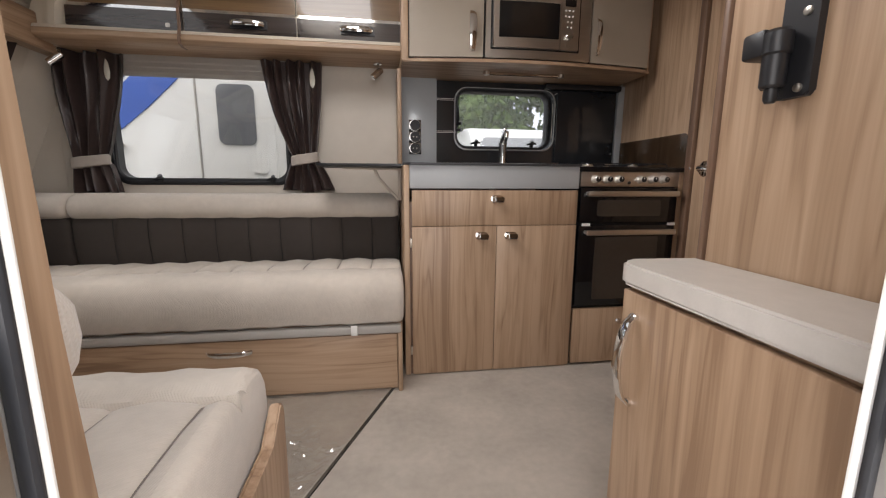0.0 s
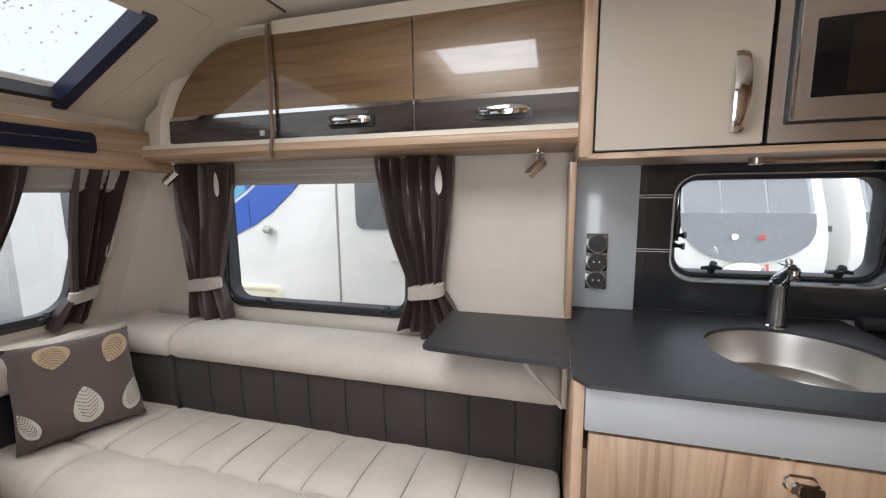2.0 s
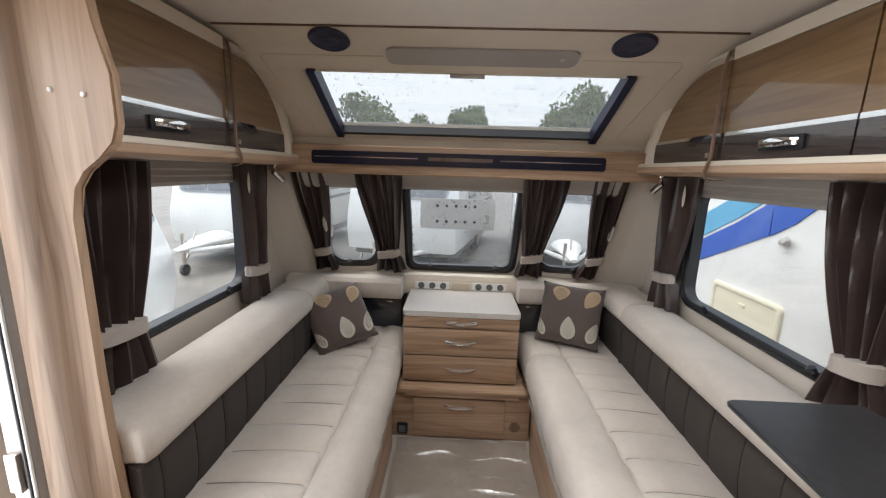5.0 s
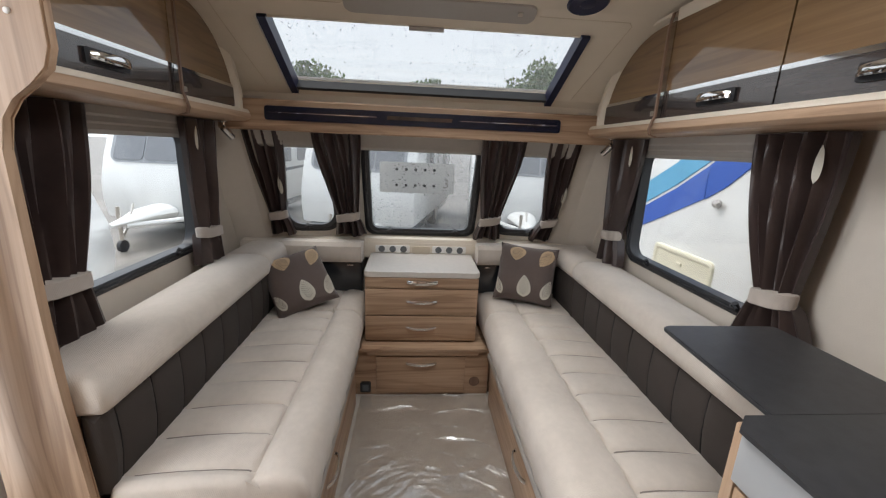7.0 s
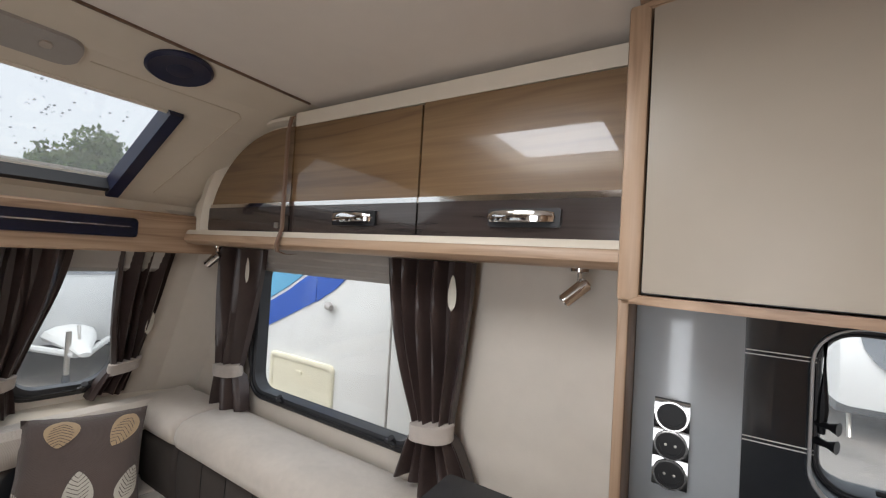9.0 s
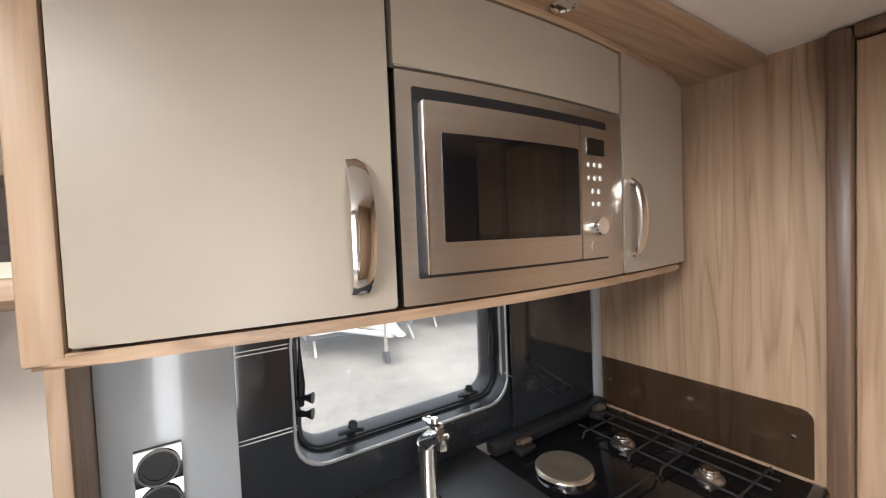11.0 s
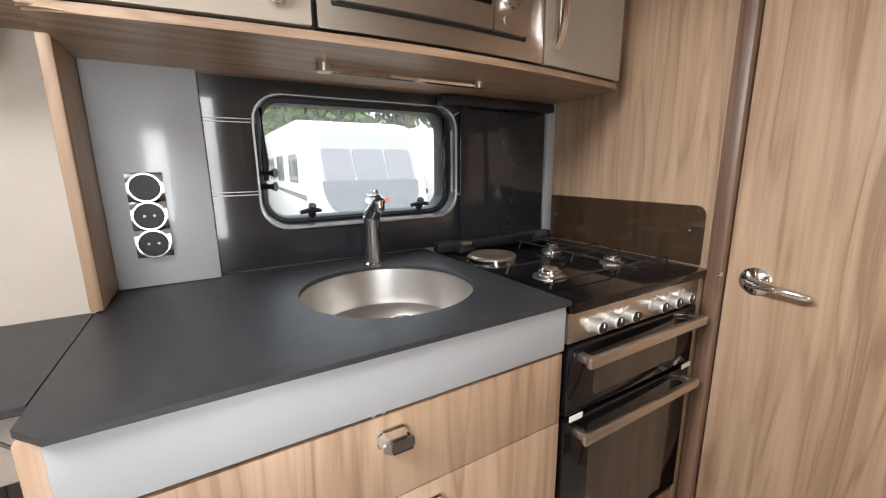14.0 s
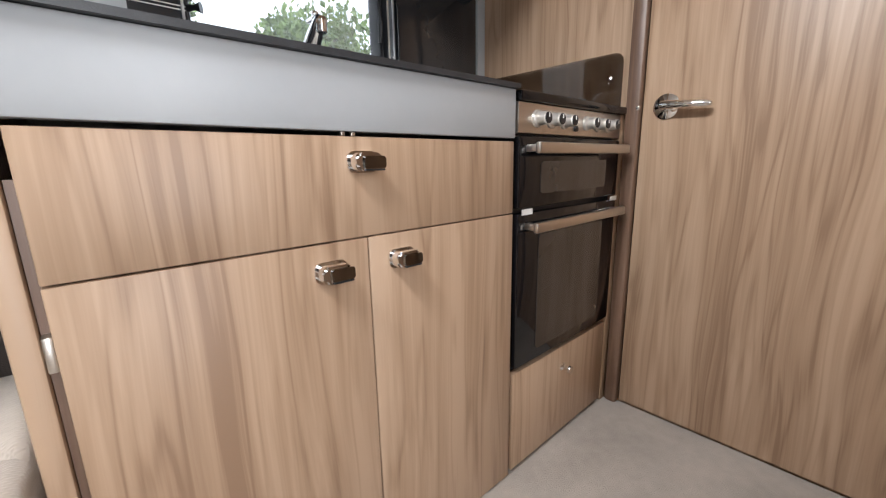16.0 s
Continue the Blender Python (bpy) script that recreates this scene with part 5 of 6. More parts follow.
# ---- front chest ----
ch = thing("front_chest", (-1.7, 1.235, 0), "walnut chest of drawers with a pale top between the sofas", "chest of drawers")
CY0, CY1 = 0.918, 1.552
part("body", box(-1.975, -1.580, CY0 + 0.002, CY1 - 0.002, 0.31, 0.702, 0.002), "wood_y", ch)
part("top", prism(rounded(-1.978, -1.562, CY0 - 0.006, CY1 + 0.006, 0.02), "z", 0.703, 0.733, 0.004), "top_pale", ch, "pale grey laminate top with rounded edge")
for z0, z1, nm in ((0.640, 0.700, "pull_out"), (0.478, 0.634, "drawer"), (0.322, 0.472, "drawer")):
    d = part(nm, box(-1.5795, -1.560, CY0, CY1, z0, z1, 0.004), "wood_y", ch, "veneered drawer front")
    bow_handle(d, (-1.560, 1.235, (z0 + z1) / 2 + 0.008), (0, 1, 0), (1, 0, 0), 0.17, 0.018 if z0 < 0.6 else 0.024, 0.022)
part("ledge", box(-1.90, -1.485, 0.90, 1.60, 0.288, 0.309, 0.004), "wood_y", ch, "projecting wooden ledge")
part("ledge_lip", box(-1.53, -1.492, 0.935, 1.565, 0.262, 0.2875, 0.004), "wood_y", ch)
part("plinth", box(-1.85, -1.516, 0.865, 1.635, 0.0, 0.287, 0.002), "wood_y", ch)
d = part("drawer", box(-1.5155, -1.500, 0.985, 1.495, 0.014, 0.250, 0.004), "wood_y", ch, "veneered bottom drawer")
bow_handle(d, (-1.500, 1.24, 0.213), (0, 1, 0), (1, 0, 0), 0.17, 0.018, 0.022)
so = part("floor_socket", prism(rounded(0.895, 0.955, 0.02, 0.085, 0.008), "x", -1.5165, -1.505, 0.003), "black", ch, "black low voltage socket")
part("socket_face", prism(rounded(0.908, 0.943, 0.033, 0.070, 0.004), "x", -1.506, -1.502), "body_grey", so)
ro = part("vent_rose", lathe([(0.030, 0), (0.030, 0.003), (0.026, 0.005), (0.022, 0.003), (0.014, 0.005), (0.008, 0.003)], pose(-1.516, 1.555, 0.085, 0, 90), 24), "wood_dark", ch, "round brown vent")

sh = thing("socket_shelf", (-1.87, 1.235, 0.75), "cream window sill panel with two white socket strips", "socket panel")
part("panel", prism([(-2.02, 0.734), (-1.974, 0.734), (-1.968, 0.775), (-1.985, 0.824), (-2.02, 0.832)], "y", 0.870, 1.597), "cream", sh)
for y0 in (0.938, 1.304):
    st = part("socket_strip", prism(rounded(y0, y0 + 0.22, 0.738, 0.784, 0.005), "x", -1.980, -1.964, 0.003), "white", sh, "white socket strip")
    for k in range(3):
        part("socket", lathe([(0.021, 0), (0.021, 0.003), (0.014, 0.0015)], pose(-1.964, y0 + 0.040 + 0.070 * k, 0.761, 0, 90), 16), "body_grey", st)
part("holder", prism(rounded(1.174, 1.289, 0.7335, 0.782, 0.012), "x", -1.980, -1.960, 0.004), "beige", sh, "beige phone holder")


# ---- curtains ----
def curtain(put, top, tie, foot, z, folds, label, seed=0, leaf=0.085):
    """A gathered curtain: top, tie and foot are (from, to) along the wall; z the heights of head, tie and hem."""
    rnd = random.Random(seed)
    ph = [rnd.uniform(0, 6.3) for _ in range(4)]
    rows = []
    n, levels = folds * 8, 34
    for j in range(levels + 1):
        t = j / levels
        zz = z[0] + (z[2] - z[0]) * t
        if zz >= z[1]:
            s = (z[0] - zz) / (z[0] - z[1])
            e = s ** 1.45
            a, b = top[0] + (tie[0] - top[0]) * e, top[1] + (tie[1] - top[1]) * e
            amp = 0.030 * (1 - 0.45 * e)
        else:
            s = (z[1] - zz) / (z[1] - z[2])
            e = s ** 0.7
            a, b = tie[0] + (foot[0] - tie[0]) * e, tie[1] + (foot[1] - tie[1]) * e
            amp = 0.013 + 0.012 * e
        row = []
        for i in range(n + 1):
            f = i / n
            w = math.sin(2 * math.pi * folds * f + 0.8 * math.sin(3 * t + ph[0])) + 0.6 * math.sin(2 * math.pi * folds * 0.47 * f + ph[1] + 2 * t) + 0.15 * math.sin(2 * math.pi * folds * 2.1 * f + ph[2])
            edge = min(1.0, 6 * f + 0.15, 6 * (1 - f) + 0.15)
            u = a + (b - a) * (f + 0.012 * math.sin(9 * t + ph[3] + 5 * f))
            hem = 0.010 * math.sin(2 * math.pi * 1.3 * f + ph[2]) * (1 if j == levels else t ** 8)
            row.append(put(u, zz + hem, 0.080 + amp * w * edge))
        for i in range(n, -1, -1):
            f = i / n
            row.append(put(a + (b - a) * f, zz, 0.058 - 0.02 * (zz < z[1])))
        rows.append(row)
    c = put((tie[0] + tie[1]) / 2, z[2], 0.04)
    ob = thing("curtain", c, label, "curtain", "lounge curtains")
    part("cloth", loops(rows), "curtain", ob)
    rows = []
    for zt, g in ((z[1] + 0.026, 0.0), (z[1] + 0.022, 0.006), (z[1] - 0.022, 0.006), (z[1] - 0.026, 0.0)):
        cu, hw = (tie[0] + tie[1]) / 2, (tie[1] - tie[0]) / 2 + 0.006 + g
        rows.append([put(cu + hw * math.copysign(abs(math.cos(q)) ** 0.7, math.cos(q)), zt + 0.012 * math.cos(q), 0.076 + (0.032 + g) * math.sin(q)) for q in (2 * math.pi * k / 24 for k in range(24))])
    part("tieback", loops(rows), "tie", ob, "pale woven tieback")
    # printed leaf near the head
    if not leaf:
        return ob
    zc = z[0] - leaf
    e = (leaf / (z[0] - z[1])) ** 1.45
    a, b = top[0] + (tie[0] - top[0]) * e, top[1] + (tie[1] - top[1]) * e
    uc_ = b - 0.14 * (b - a)
    rows = []
    for k in range(9):
        s = k / 8 * 2 - 1
        w = 0.013 * (1 - s * s) ** 0.6 * (1 - 0.25 * s)
        rows.append([put(uc_ + w * q, zc + 0.05 * s, 0.112 - 0.003 * q * q) for q in (-1, -0.3, 0.3, 1)])
    part("leaf_print", loops(rows, False, False), "leaf_pale", ob, "pale printed leaf")
    return ob


lab = "dark brown satin curtain gathered in a pale tieback"
curtain(off, (-1.67, -1.36), (-1.628, -1.478), (-1.645, -1.44), (1.487, 0.975, 0.822), 4, lab, 1)
curtain(off, (-0.725, -0.425), (-0.590, -0.472), (-0.650, -0.385), (1.487, 1.0, 0.835), 5, lab, 2)
curtain(nearw, (-1.60, -1.32), (-1.55, -1.37), (-1.55, -1.36), (1.487, 0.96, 0.815), 4, lab, 3)
curtain(nearw, (-0.80, -0.46), (-0.70, -0.50), (-0.74, -0.44), (1.487, 0.978, 0.800), 5, lab, 4)
ZF = (1.458, 0.968, 0.845)
cross = lambda u, v, d: (-1.768 + rake(v) + d, u, v)
for a, (top_, tie_, foot_) in enumerate((((0.265, 0.472), (0.310, 0.405), (0.295, 0.435)), ((0.624, 0.883), (0.715, 0.835), (0.689, 0.881)), ((1.545, 1.793), (1.604, 1.714), (1.571, 1.742)), ((1.925, 2.105), (2.0, 2.085), (1.944, 2.070)))):
    curtain(cross, top_, tie_, foot_, ZF, 4, "dark brown satin curtain beside the front window", 10 + a, 0.30 if a in (0, 3) else 0)


# ---- scatter cushions ----
def pillow(m, size, label, seed):
    rnd = random.Random(seed)
    h = size / 2

    def skin(u, v, s):
        pinch = 1 - 0.06 * (1 - abs(u) ** 2) * abs(v) ** 4 - 0.0
        pv = 1 - 0.06 * (1 - abs(v) ** 2) * abs(u) ** 4
        bulge = 0.075 * (max(0, 1 - abs(u) ** 2.6) * max(0, 1 - abs(v) ** 2.6)) ** 0.55
        return m @ Vector((u * h * pv, v * h * pinch, s * (bulge + 0.004) + 0.004 * math.sin(3 * u + seed) * math.cos(4 * v)))

    ob = thing("scatter_cushion", m.translation, label, "cushion", "scatter cushions")
    bm = bmesh.new()
    n = 18
    for s in (1, -1):
        g = [[bm.verts.new(skin(-1 + 2 * i / n, -1 + 2 * j / n, s)) for j in range(n + 1)] for i in range(n + 1)]
        for i in range(n):
            for j in range(n):
                bm.faces.new((g[i][j], g[i + 1][j], g[i + 1][j + 1], g[i][j + 1]))
    bmesh.ops.remove_doubles(bm, verts=bm.verts, dist=0.0105)
    part("cover", bm, "pillow", ob)
    # printed leaves with veins
    for cu, cv, ln, wd, turn, mat in ((0.02, -0.48, 0.36, 0.22, 4, "leaf_pale"), (0.62, 0.55, 0.34, 0.22, 150, "leaf_tan"), (-0.35, 0.62, 0.26, 0.26, 175, "leaf_tan"), (0.78, -0.5, 0.34, 0.17, -20, "leaf_pale"), (-0.84, -0.55, 0.30, 0.12, 25, "leaf_pale")):
        a = radians(turn)
        rows = []
        for k in range(13):
            s = k / 12 * 2 - 1
            w = wd * max(0.02, (1 - s * s)) ** 0.6 * (1 - 0.35 * s)
            rows.append([skin(max(-0.97, min(0.97, cu + math.cos(a) * w * q - math.sin(a) * ln * s)), max(-0.97, min(0.97, cv + math.sin(a) * w * q + math.cos(a) * ln * s)), 1) + m.to_3x3() @ Vector((0, 0, 0.0025)) for q in (-1, -0.5, 0, 0.5, 1)])
        lf = part("leaf_print", loops(rows, False, False), mat, ob, "printed leaf")
        bm = bmesh.new()
        for k in range(-3, 5):
            s = k / 5
            for sg in (-1, 1):
                w = wd * max(0.0, 1 - s * s) ** 0.6 * 0.8
                pts = [(0, s - 0.12), (sg * w * 0.5, s + 0.02), (sg * w * 0.9, s + 0.16)]
                tube([skin(max(-0.97, min(0.97, cu + math.cos(a) * p - math.sin(a) * ln * q)), max(-0.97, min(0.97, cv + math.sin(a) * p + math.cos(a) * ln * q)), 1) + m.to_3x3() @ Vector((0, 0, 0.003)) for p, q in pts], 0.0011, 4, bm)
        part("vein_print", bm, "pillow", lf)
    return ob


def facing(at, toward, spin):
    """A pose at a place whose z axis looks along toward."""
    return Matrix.Translation(at) @ Vector(toward).to_track_quat("Z", "Y").to_matrix().to_4x4() @ pose(0, 0, 0, 0, 0, spin)


pillow(facing((-1.745, 1.872, 0.680), (0.845, -0.309, 0.425), -2), 0.355, "brown cushion with printed leaves on the kitchen side sofa", 1)
pillow(facing((-1.625, 0.545, 0.650), (0.74, 0.32, 0.60), 15), 0.345, "brown cushion with printed leaves on the door side sofa", 5)

# ---- spot lamps under the rails ----
for x, y, s in ((-0.138, 2.25, -1), (-0.43, 0.235, 1), (-1.595, 2.22, -1), (-1.58, 0.235, 1)):
    ob = thing("spot_lamp", (x, y, 1.49), "small chrome swivel spot lamp under the locker", "lamp", "spot lamps")
    part("base", lathe([(0.022, 0), (0.022, 0.008), (0.015, 0.012)], pose(x, y, 1.492, 180), 18), "chrome", ob)
    part("arm", tube([(x, y, 1.485), (x, y, 1.452)], 0.006, 8), "chrome", ob)
    part("head", lathe([(0.012, -0.035), (0.017, -0.03), (0.017, 0.035), (0.014, 0.038)], facing((x - 0.004, y + s * 0.012, 1.436), (-0.75, s * 0.35, -0.75), 0), 16), "chrome", ob)

# ---- clear film over the lounge carpet, creased ----
bm = bmesh.new()
NX, NY = 280, 144
grid = []
for i in range(NX + 1):
    row = []
    for j in range(NY + 1):
        y = 0.90 + 0.72 * j / NY
        x = -1.495 + (1.385 + 0.453 * (y - 1.616)) * i / NX
        # creases run in arcs, crowded towards the door end
        r, a = math.hypot(x + 0.42, 1.15 * (y - 1.26)), math.atan2(y - 1.26, x + 0.42)
        crowd = min(1.0, max(0.0, (x + 1.12) / 0.22))
        r += 0.05 * noise.noise((x * 5, y * 5, 7.0))
        long_ = (1 - abs(noise.noise((r * 7.5, a * 0.9, 2.0)))) ** 14 * max(0.0, 0.3 + noise.noise((x * 6, y * 6, 4.0)))
        fine = (1 - abs(noise.noise((r * 24, a * 3.2, 5.0)))) ** 5 * max(0.0, 0.45 + noise.noise((x * 9, y * 9, 9.0)))
        z = 0.006 + 0.004 * noise.noise((x * 4, y * 4, 1.0)) + 0.015 * long_ + 0.0075 * fine * (0.08 + 0.92 * crowd * min(1.0, max(0.1, (-0.22 - x) / 0.3)))
        row.append(bm.verts.new((x, y, max(0.003, z))))
    grid.append(row)
for i in range(NX):
    for j in range(NY):
        bm.faces.new((grid[i][j], grid[i + 1][j], grid[i + 1][j + 1], grid[i][j + 1]))
tagged(part("protective_film", bm, "film"), "creased clear plastic film laid over the carpet", "plastic film")

# ---- notice on the front window ----
ob = thing("front_notice", (-2.098, 1.195, 1.2), "grey panel with black dots fixed outside the front window", "panel")
part("board", prism(rounded(0.952, 1.438, 1.110, 1.308, 0.012), "x", -2.105, -2.100), "white", ob)
for y in range(5):
    for z in (1.160, 1.262):
        part("dot", lathe([(0.010, 0), (0.010, 0.003)], pose(-2.100, 1.062 + y * 0.061, z, 0, 90), 12), "black", ob)
cu = bpy.data.curves.new("digit", "FONT")
cu.body, cu.size, cu.extrude = "3", 0.085, 0.0005
tmp = bpy.data.objects.new("digit", cu)
me = bpy.data.meshes.new_from_object(tmp)
me.transform(pose(-2.0985, 1.365, 1.150, 90, 0, 90))
bm = bmesh.new()
bm.from_mesh(me)
bpy.data.meshes.remove(me)
bpy.data.objects.remove(tmp)
part("digit", bm, "blind", ob, "pale digit")


# ---- outside: yard, neighbouring caravans, trees ----
fixed("ground", box(-300, 300, -300, 300, -0.60, -0.47, 0), "tarmac", "wet brownish yard ground", "ground", False)


def lpart(name, bm, mat, parent, label=""):
    ob = part(name, bm, mat, parent, label)
    if parent.parent is None:
        ob.matrix_parent_inverse = Matrix.Identity(4)
    return ob


def caravan(m, length, label, grey_nose=True, stripe=True):
    """A touring caravan, nose towards -x, standing on z = 0."""
    ob = new("caravan")
    ob.empty_display_size = 0.1
    ob.matrix_basis = m
    tagged(ob, label, "caravan", "parked caravans")
    side = [(0.06, 0.42), (0.0, 0.75), (0.02, 1.05), (0.14, 1.45), (0.36, 1.95), (0.60, 2.32), (0.85, 2.50), (1.3, 2.58), (length - 0.4, 2.58), (length - 0.1, 2.5), (length, 2.3), (length, 0.5), (length - 0.2, 0.42)]
    rows = []
    for y, k in ((-1.12, 0.16), (-1.09, 0.06), (-1.0, 0.0), (1.0, 0.0), (1.09, 0.06), (1.12, 0.16)):
        rows.append([(length / 2 + (x - length / 2) * (1 - k / length * 2), y, 1.4 + (z - 1.4) * (1 - 0.25 * k)) for x, z in side])
    lpart("body", loops(rows), "body", ob, "white bodywork")
    nose = lambda u, v, d: (-d + (0.02 + (v - 1.05) * 0.30 if v < 1.45 else 0.14 + (v - 1.45) * 0.44) if v > 1.05 else -d + 0.02 - (1.05 - v) * 0.05, u, v)
    lpart("window_surround", sheet(rounded(-0.92, 0.92, 1.40, 2.30, 0.16), nose, -0.02, 0.012), "grey_pale", ob, "grey window surround")
    for y0, y1 in ((-0.86, -0.33), (-0.30, 0.30), (0.33, 0.86)):
        w = lpart("window", sheet(rounded(y0, y1, 1.45, 2.02, 0.07), nose, 0.0, 0.02), "tint_pale", ob, "tinted front window")
    if grey_nose:
        bowl = [(-0.92, 1.46), (0.92, 1.46)] + [(0.92 * math.cos(radians(a)), 1.30 - 0.62 * math.sin(radians(a))) for a in range(0, 181, 15)]
        lpart("nose_panel", sheet([p for p in bowl], lambda u, v, d: (-d + nose(u, max(v, 1.05), 0)[0] - (0.03 if v < 1.05 else 0), u, v), -0.03, 0.025), "body_grey", ob, "dark grey nose panel")
        for y in (-0.18, 0.18):
            lpart("badge", lathe([(0.05, 0), (0.05, 0.008), (0.04, 0.01)], pose(-0.045, y, 1.10, 0, -90), 16), "white" if y > 0 else "red", ob)
    for x in (1.1, 2.6, 3.9):
        for s in (-1, 1):
            if x < length - 0.7:
                w = lpart("window", prism(rounded(x, x + 0.85, 1.40, 1.95, 0.08), "y", s * 1.108, s * 1.128), "tint_pale", ob, "hazed side window")
    if stripe:
        for s in (-1, 1):
            lpart("stripe", prism([(0.5, 1.10), (length - 0.4, 1.22), (length - 0.4, 1.28), (0.5, 1.2)], "y", s * 1.118, s * 1.124), "body_grey", ob, "grey side stripe")
    lpart("skirt", box(0.35, length - 0.25, -1.06, 1.06, 0.26, 0.44, 0.03), "body_grey", ob)
    for s in (-1, 1):
        wh = lpart("wheel", lathe([(0.20, -0.09), (0.31, -0.085), (0.325, -0.05), (0.325, 0.05), (0.31, 0.085), (0.20, 0.09)], pose(length * 0.55, s * 0.98, 0.325, 90), 24), "rubber", ob, "black tyre")
        lpart("rim", lathe([(0.2, -0.1), (0.19, -0.11), (0.05, -0.10)], pose(length * 0.55, s * 0.98, 0.325, 90 * s), 20), "steel", wh)
        lpart("frame_arm", tube([(0.3, s * 0.55, 0.42), (-0.95, s * 0.05, 0.46)], 0.045, 8), "white", ob)
        lpart("corner_steady", tube([(0.5, s * 0.9, 0.42), (0.2, s * 0.95, 0.0)], 0.025, 6), "steel", ob)
    lpart("hitch_cover", tube([(0.0, 0, 0.55), (-0.5, 0, 0.56), (-0.95, 0, 0.52), (-1.2, 0, 0.50)], [0.30, 0.22, 0.10, 0.06], 12, None, 0.5), "white", ob, "white hitch cover")
    lpart("jockey_tube", tube([(-0.85, 0.12, 0.75), (-0.85, 0.12, 0.18)], 0.03, 8), "steel", ob)
    lpart("jockey_wheel", lathe([(0.04, -0.035), (0.10, -0.03), (0.10, 0.03), (0.04, 0.035)], pose(-0.85, 0.12, 0.10, 90), 16), "rubber", ob)
    lpart("brake_lever", tube([(-0.75, 0, 0.60), (-0.66, 0, 0.78)], [0.015, 0.02], 8), "red" if grey_nose else "steel", ob, "hand brake grip")
    return ob


G = -0.47
caravan(pose(2.85, 8.1, G, 0, 0, 90), 5.6, "white caravan with dark grey nose parked across the yard")
caravan(pose(-0.6, 12.6, G, 0, 0, 90), 5.6, "white caravan parked behind in a row")
caravan(pose(5.6, 8.6, G, 0, 0, 90), 5.6, "white caravan parked in the yard row")
caravan(pose(-6.9, 0.1, G, 0, 0, 168), 5.2, "white caravan parked beyond the front windows", False)
caravan(pose(-7.4, 3.4, G, 0, 0, 172), 5.2, "white caravan parked beyond the front windows", False)
caravan(pose(-7.0, -3.4, G, 0, 0, 176), 5.2, "white caravan parked in a row ahead", False)
caravan(pose(-2.6, -1.2, G, 0, 0, -58), 5.4, "white caravan parked beside the door side window", False, False)

# the neighbour on the kitchen side
nb = thing("neighbour_caravan", (-2.4, 4.2, G), "white caravan close beside the window with blue swoosh and hatch", "caravan", "parked caravans")
bm = prism(rounded(-4.6, -0.42, -0.05, 2.15, 0.12), "y", 3.2, 5.35, 0.04)
part("body", bm, "body", nb, "white bodywork")
part("skirt", box(-4.5, -0.55, 3.24, 5.3, -0.2, -0.05, 0.02), "body_grey", nb)
low = [(-3.1, 0.66), (-2.86, 0.79), (-2.4, 1.0), (-2.1, 1.14), (-1.93, 1.24), (-1.75, 1.39), (-1.55, 1.58), (-1.38, 1.78)]
high = [(-3.1, 0.83), (-2.86, 0.96), (-2.4, 1.19), (-2.1, 1.37), (-1.93, 1.50), (-1.80, 1.62), (-1.66, 1.74), (-1.58, 1.80)]
cut = [(0, 3), (3, 7)]
for a, b in cut:
    part("swoosh", prism([(x + 0.012 * (a > 0), z) for x, z in low[a:b + 1]] + high[a:b + 1][::-1], "y", 3.192, 3.202), "blue", nb, "dark blue vinyl swoosh")
hi2 = [(x - 0.012, z + 0.022) for x, z in high]
part("swoosh", prism(hi2[0:4] + [(x - 0.05, z + 0.16) for x, z in hi2[0:4]][::-1], "y", 3.192, 3.202), "cyan", nb, "light blue vinyl swoosh")
part("swoosh", prism(hi2[3:6] + [(x - 0.05, z + 0.16) for x, z in hi2[3:6]][::-1], "y", 3.193, 3.202), "blue", nb, "dark blue vinyl swoosh")
hs = part("hatch", prism(rounded(-2.52, -1.90, 0.40, 0.715, 0.03), "y", 3.186, 3.202, 0.004), "hatch", nb, "ivory service hatch")
part("hatch_rim", ring(rounded(-2.54, -1.88, 0.38, 0.735, 0.04), rounded(-2.50, -1.92, 0.42, 0.695, 0.025), lambda u, v, d: (u, 3.20 - d, v), 0.0, 0.022), "hatch", hs)
part("hatch_latch", box(-2.24, -2.18, 3.176, 3.187, 0.62, 0.645, 0.004), "hatch", hs)
part("vent", tube([(-1.97, 3.2, 1.125), (-1.95, 3.17, 1.125), (-1.91, 3.16, 1.12)], [0.03, 0.026, 0.018], 10), "lamp_grey", nb, "grey side vent")
dn = part("door", prism(rounded(-1.41, -0.90, 0.05, 1.92, 0.06), "y", 3.187, 3.202, 0.004), "body", nb, "white entrance door")
part("door_window", prism(rounded(-1.285, -1.03, 1.14, 1.56, 0.05), "y", 3.178, 3.19, 0.003), "tint_pale", dn, "grey door window")
part("door_handle", prism(rounded(-1.07, -0.96, 0.94, 1.05, 0.02), "y", 3.176, 3.19, 0.004), "white", dn)
part("window", prism(rounded(-3.9, -3.0, 0.95, 1.6, 0.08), "y", 3.188, 3.202, 0.004), "tint", nb)
part("awning_rail", box(-1.432, -1.42, 3.19, 3.202, 0.05, 2.0, 0.003), "lamp_grey", nb)
part("gas_vent", lathe([(0.02, 0), (0.02, 0.01), (0.012, 0.012)], pose(-0.97, 3.2, 1.13, 90), 12), "lamp_grey", nb)


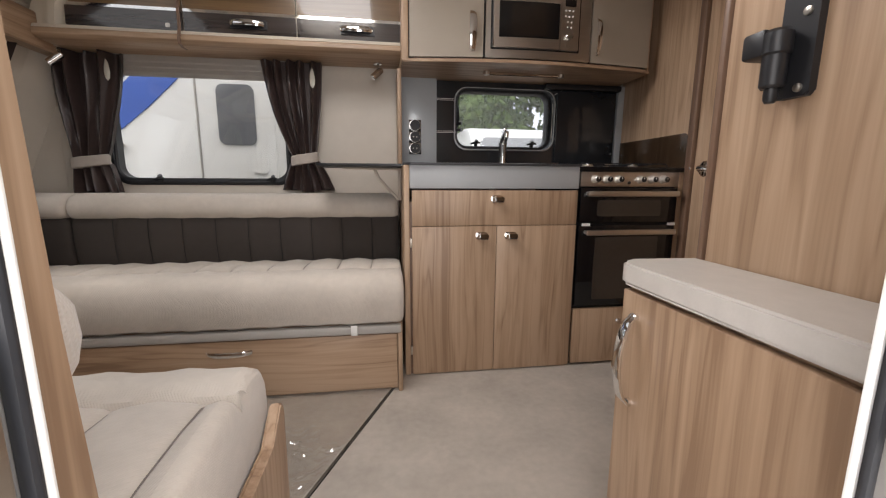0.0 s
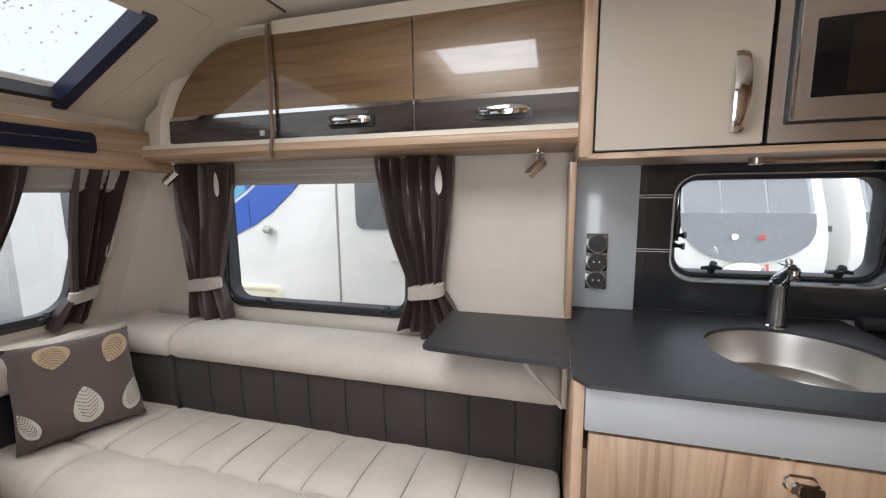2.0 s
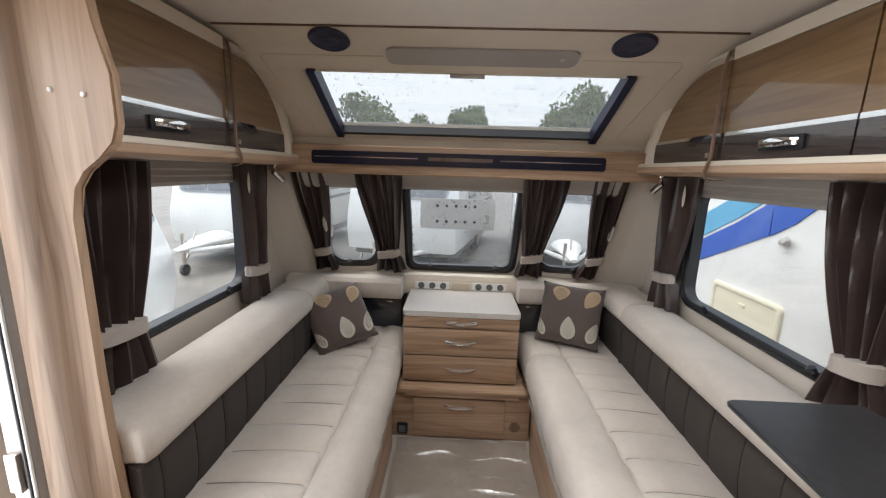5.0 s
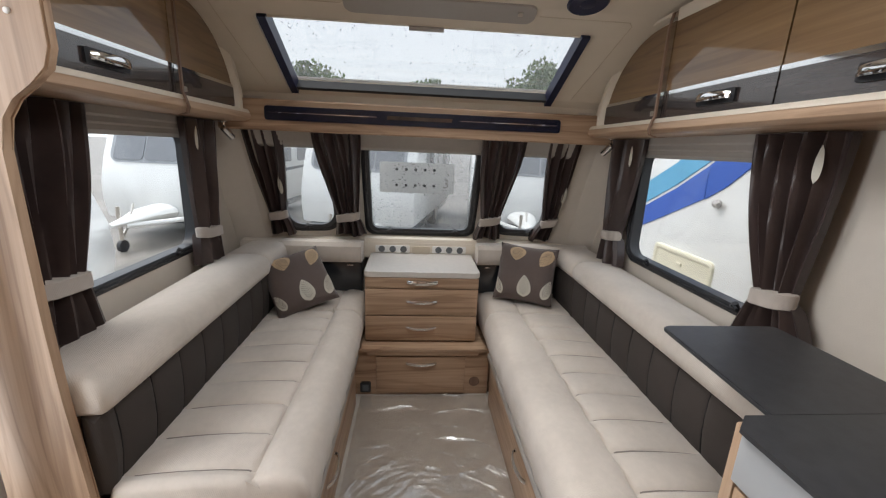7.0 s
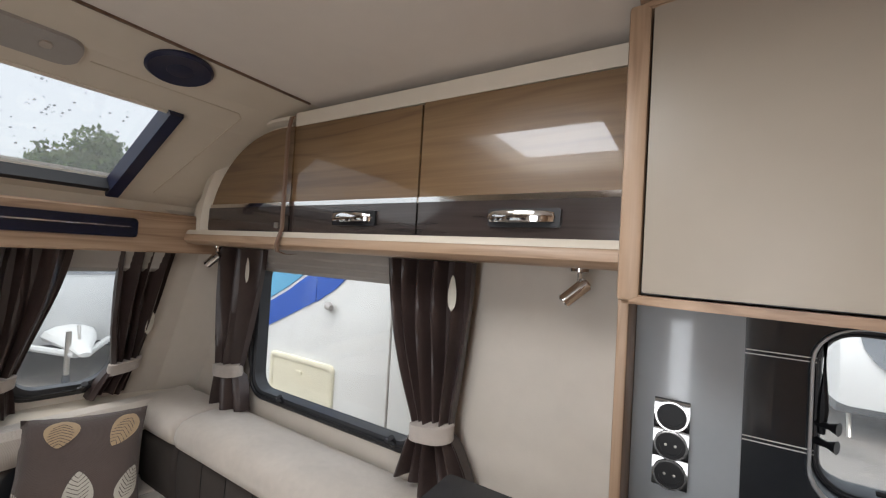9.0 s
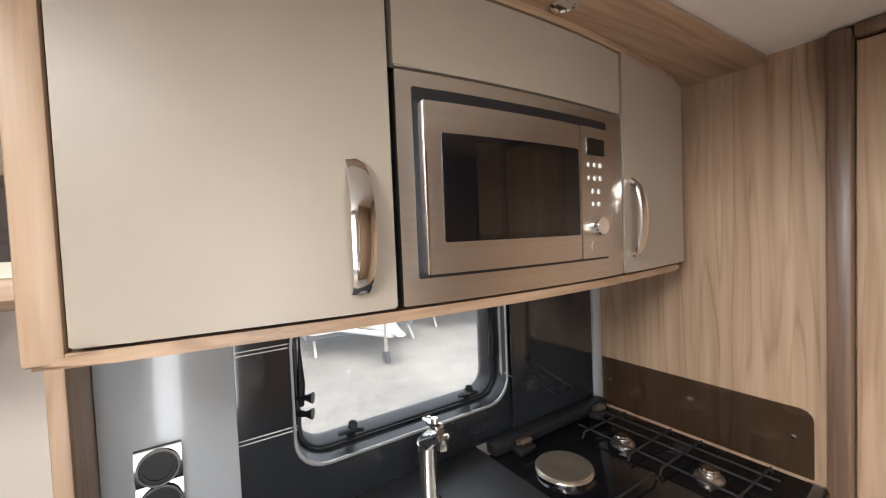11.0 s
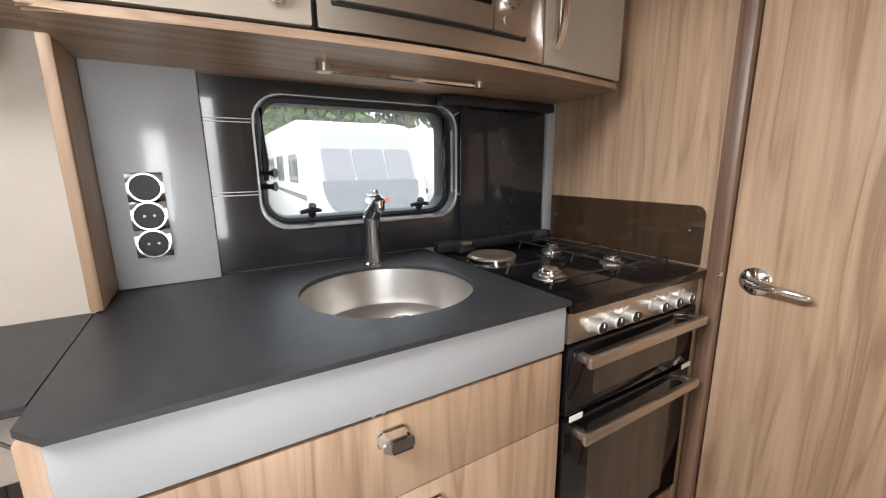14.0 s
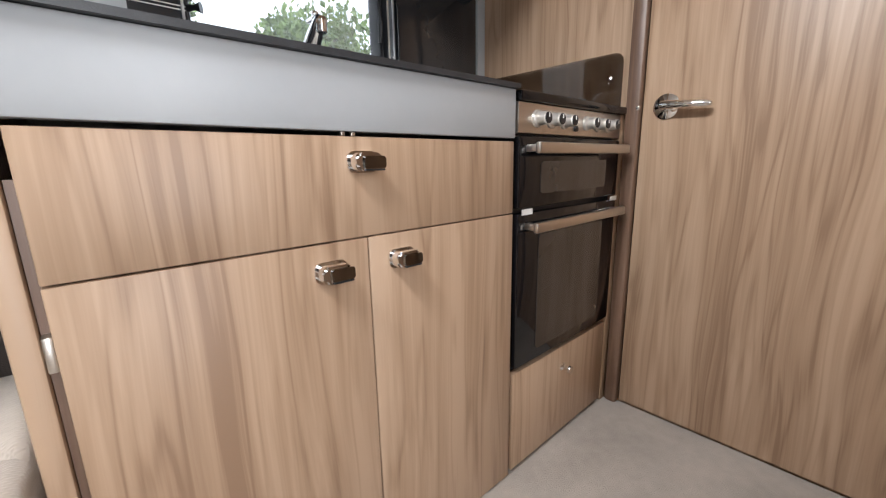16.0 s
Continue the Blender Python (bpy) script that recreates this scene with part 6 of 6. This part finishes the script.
def tree(x, y, height, spread, seed, label="broad green tree behind the yard"):
    """A tapered trunk with limbs and a crown of many small leaf clumps."""
    rnd = random.Random(seed)
    ob = thing("tree", (x, y, G), label, "tree", "yard trees")
    bm = tube([(x, y, G), (x + 0.1, y, G + height * 0.3), (x - 0.05, y + 0.1, G + height * 0.65), (x, y, G + height * 0.9)], [0.25, 0.18, 0.10, 0.03], 8)
    tips = []
    for k in range(11):
        a, z = rnd.uniform(0, 6.28), rnd.uniform(0.3, 0.85)
        r = spread * rnd.uniform(0.45, 0.9) * (1.15 - 0.6 * z)
        tip = Vector((x + r * math.cos(a), y + r * math.sin(a), G + height * min(0.97, z + rnd.uniform(0.05, 0.2))))
        tube([(x, y, G + height * z * 0.8), tuple((Vector((x, y, G + height * z)) + tip) / 2), tuple(tip)], [0.08, 0.05, 0.015], 6, bm)
        tips.append((tip, spread * rnd.uniform(0.25, 0.45)))
    part("trunk", bm, "bark", ob)
    tips.append((Vector((x, y, G + height * 0.85)), spread * 0.45))
    verts, faces = [], []
    for tip, r in tips:
        for _ in range(300):
            d = Vector((rnd.gauss(0, 1), rnd.gauss(0, 1), rnd.gauss(0, 0.85)))
            p = tip + d.normalized() * r * rnd.random() ** 0.45 * 1.15
            s = rnd.uniform(0.10, 0.22)
            q = Euler((rnd.uniform(0, 6.3), rnd.uniform(0, 6.3), rnd.uniform(0, 6.3))).to_matrix()
            k = len(verts)
            for c in ((-s, 0, 0), (0, -s * 0.6, 0.02), (s, 0, 0), (0, s * 0.6, 0.02)):
                verts.append(tuple(p + q @ Vector(c)))
            faces.append((k, k + 1, k + 2, k + 3))
    me = bpy.data.meshes.new("crown")
    me.from_pydata(verts, [], faces)
    me.materials.append(M["leaves"])
    cr = new("crown", me)
    cr.parent, cr.matrix_parent_inverse = ob, ob.matrix_basis.inverted()


for k, (x, y, h, s) in enumerate(((2.0, 19, 7.5, 2.6), (5.6, 20, 6.5, 2.4), (8.8, 19, 8.0, 2.6), (12.5, 22, 8.0, 3.0), (-1.5, 21, 7.5, 2.8), (16, 20, 7, 3.0), (-27, -4.5, 6.0, 2.6), (-28, -0.8, 5.2, 1.5), (-28, 1.6, 5.9, 1.8), (-27, 9.0, 6.6, 2.8), (-26, -11, 8, 3.2))):
    tree(x, y, h, s, 100 + k)
verts, faces = [], []
rnd = random.Random(77)
for _ in range(15000):
    x = rnd.uniform(-22, 42)
    crest = 5.2 + 1.6 * math.sin(x * 0.35) + 0.9 * math.sin(x * 1.1 + 1) + 0.5 * math.sin(x * 2.7)
    p = Vector((x, 27 + rnd.uniform(-1.2, 1.2), G + crest * rnd.random() ** 0.8))
    s = rnd.uniform(0.16, 0.42)
    q = Euler((rnd.uniform(0, 6.3), rnd.uniform(0, 6.3), rnd.uniform(0, 6.3))).to_matrix()
    k = len(verts)
    verts += [tuple(p + q @ Vector(c)) for c in ((-s, 0, 0), (0, -s * 0.7, 0.03), (s, 0, 0), (0, s * 0.7, 0.03))]
    faces.append((k, k + 1, k + 2, k + 3))
me = bpy.data.meshes.new("far_woods")
me.from_pydata(verts, [], faces)
me.materials.append(M["leaves"])
tagged(new("far_woods", me), "dense green belt of trees beyond the yard", "woods", "", "stuff")
ob = thing("yard_pole", (10.6, 16, G), "tall wooden pole behind the yard", "pole")
part("shaft", tube([(10.6, 16, G), (10.6, 16, 6.5)], [0.12, 0.09], 10), "wood_v", ob)
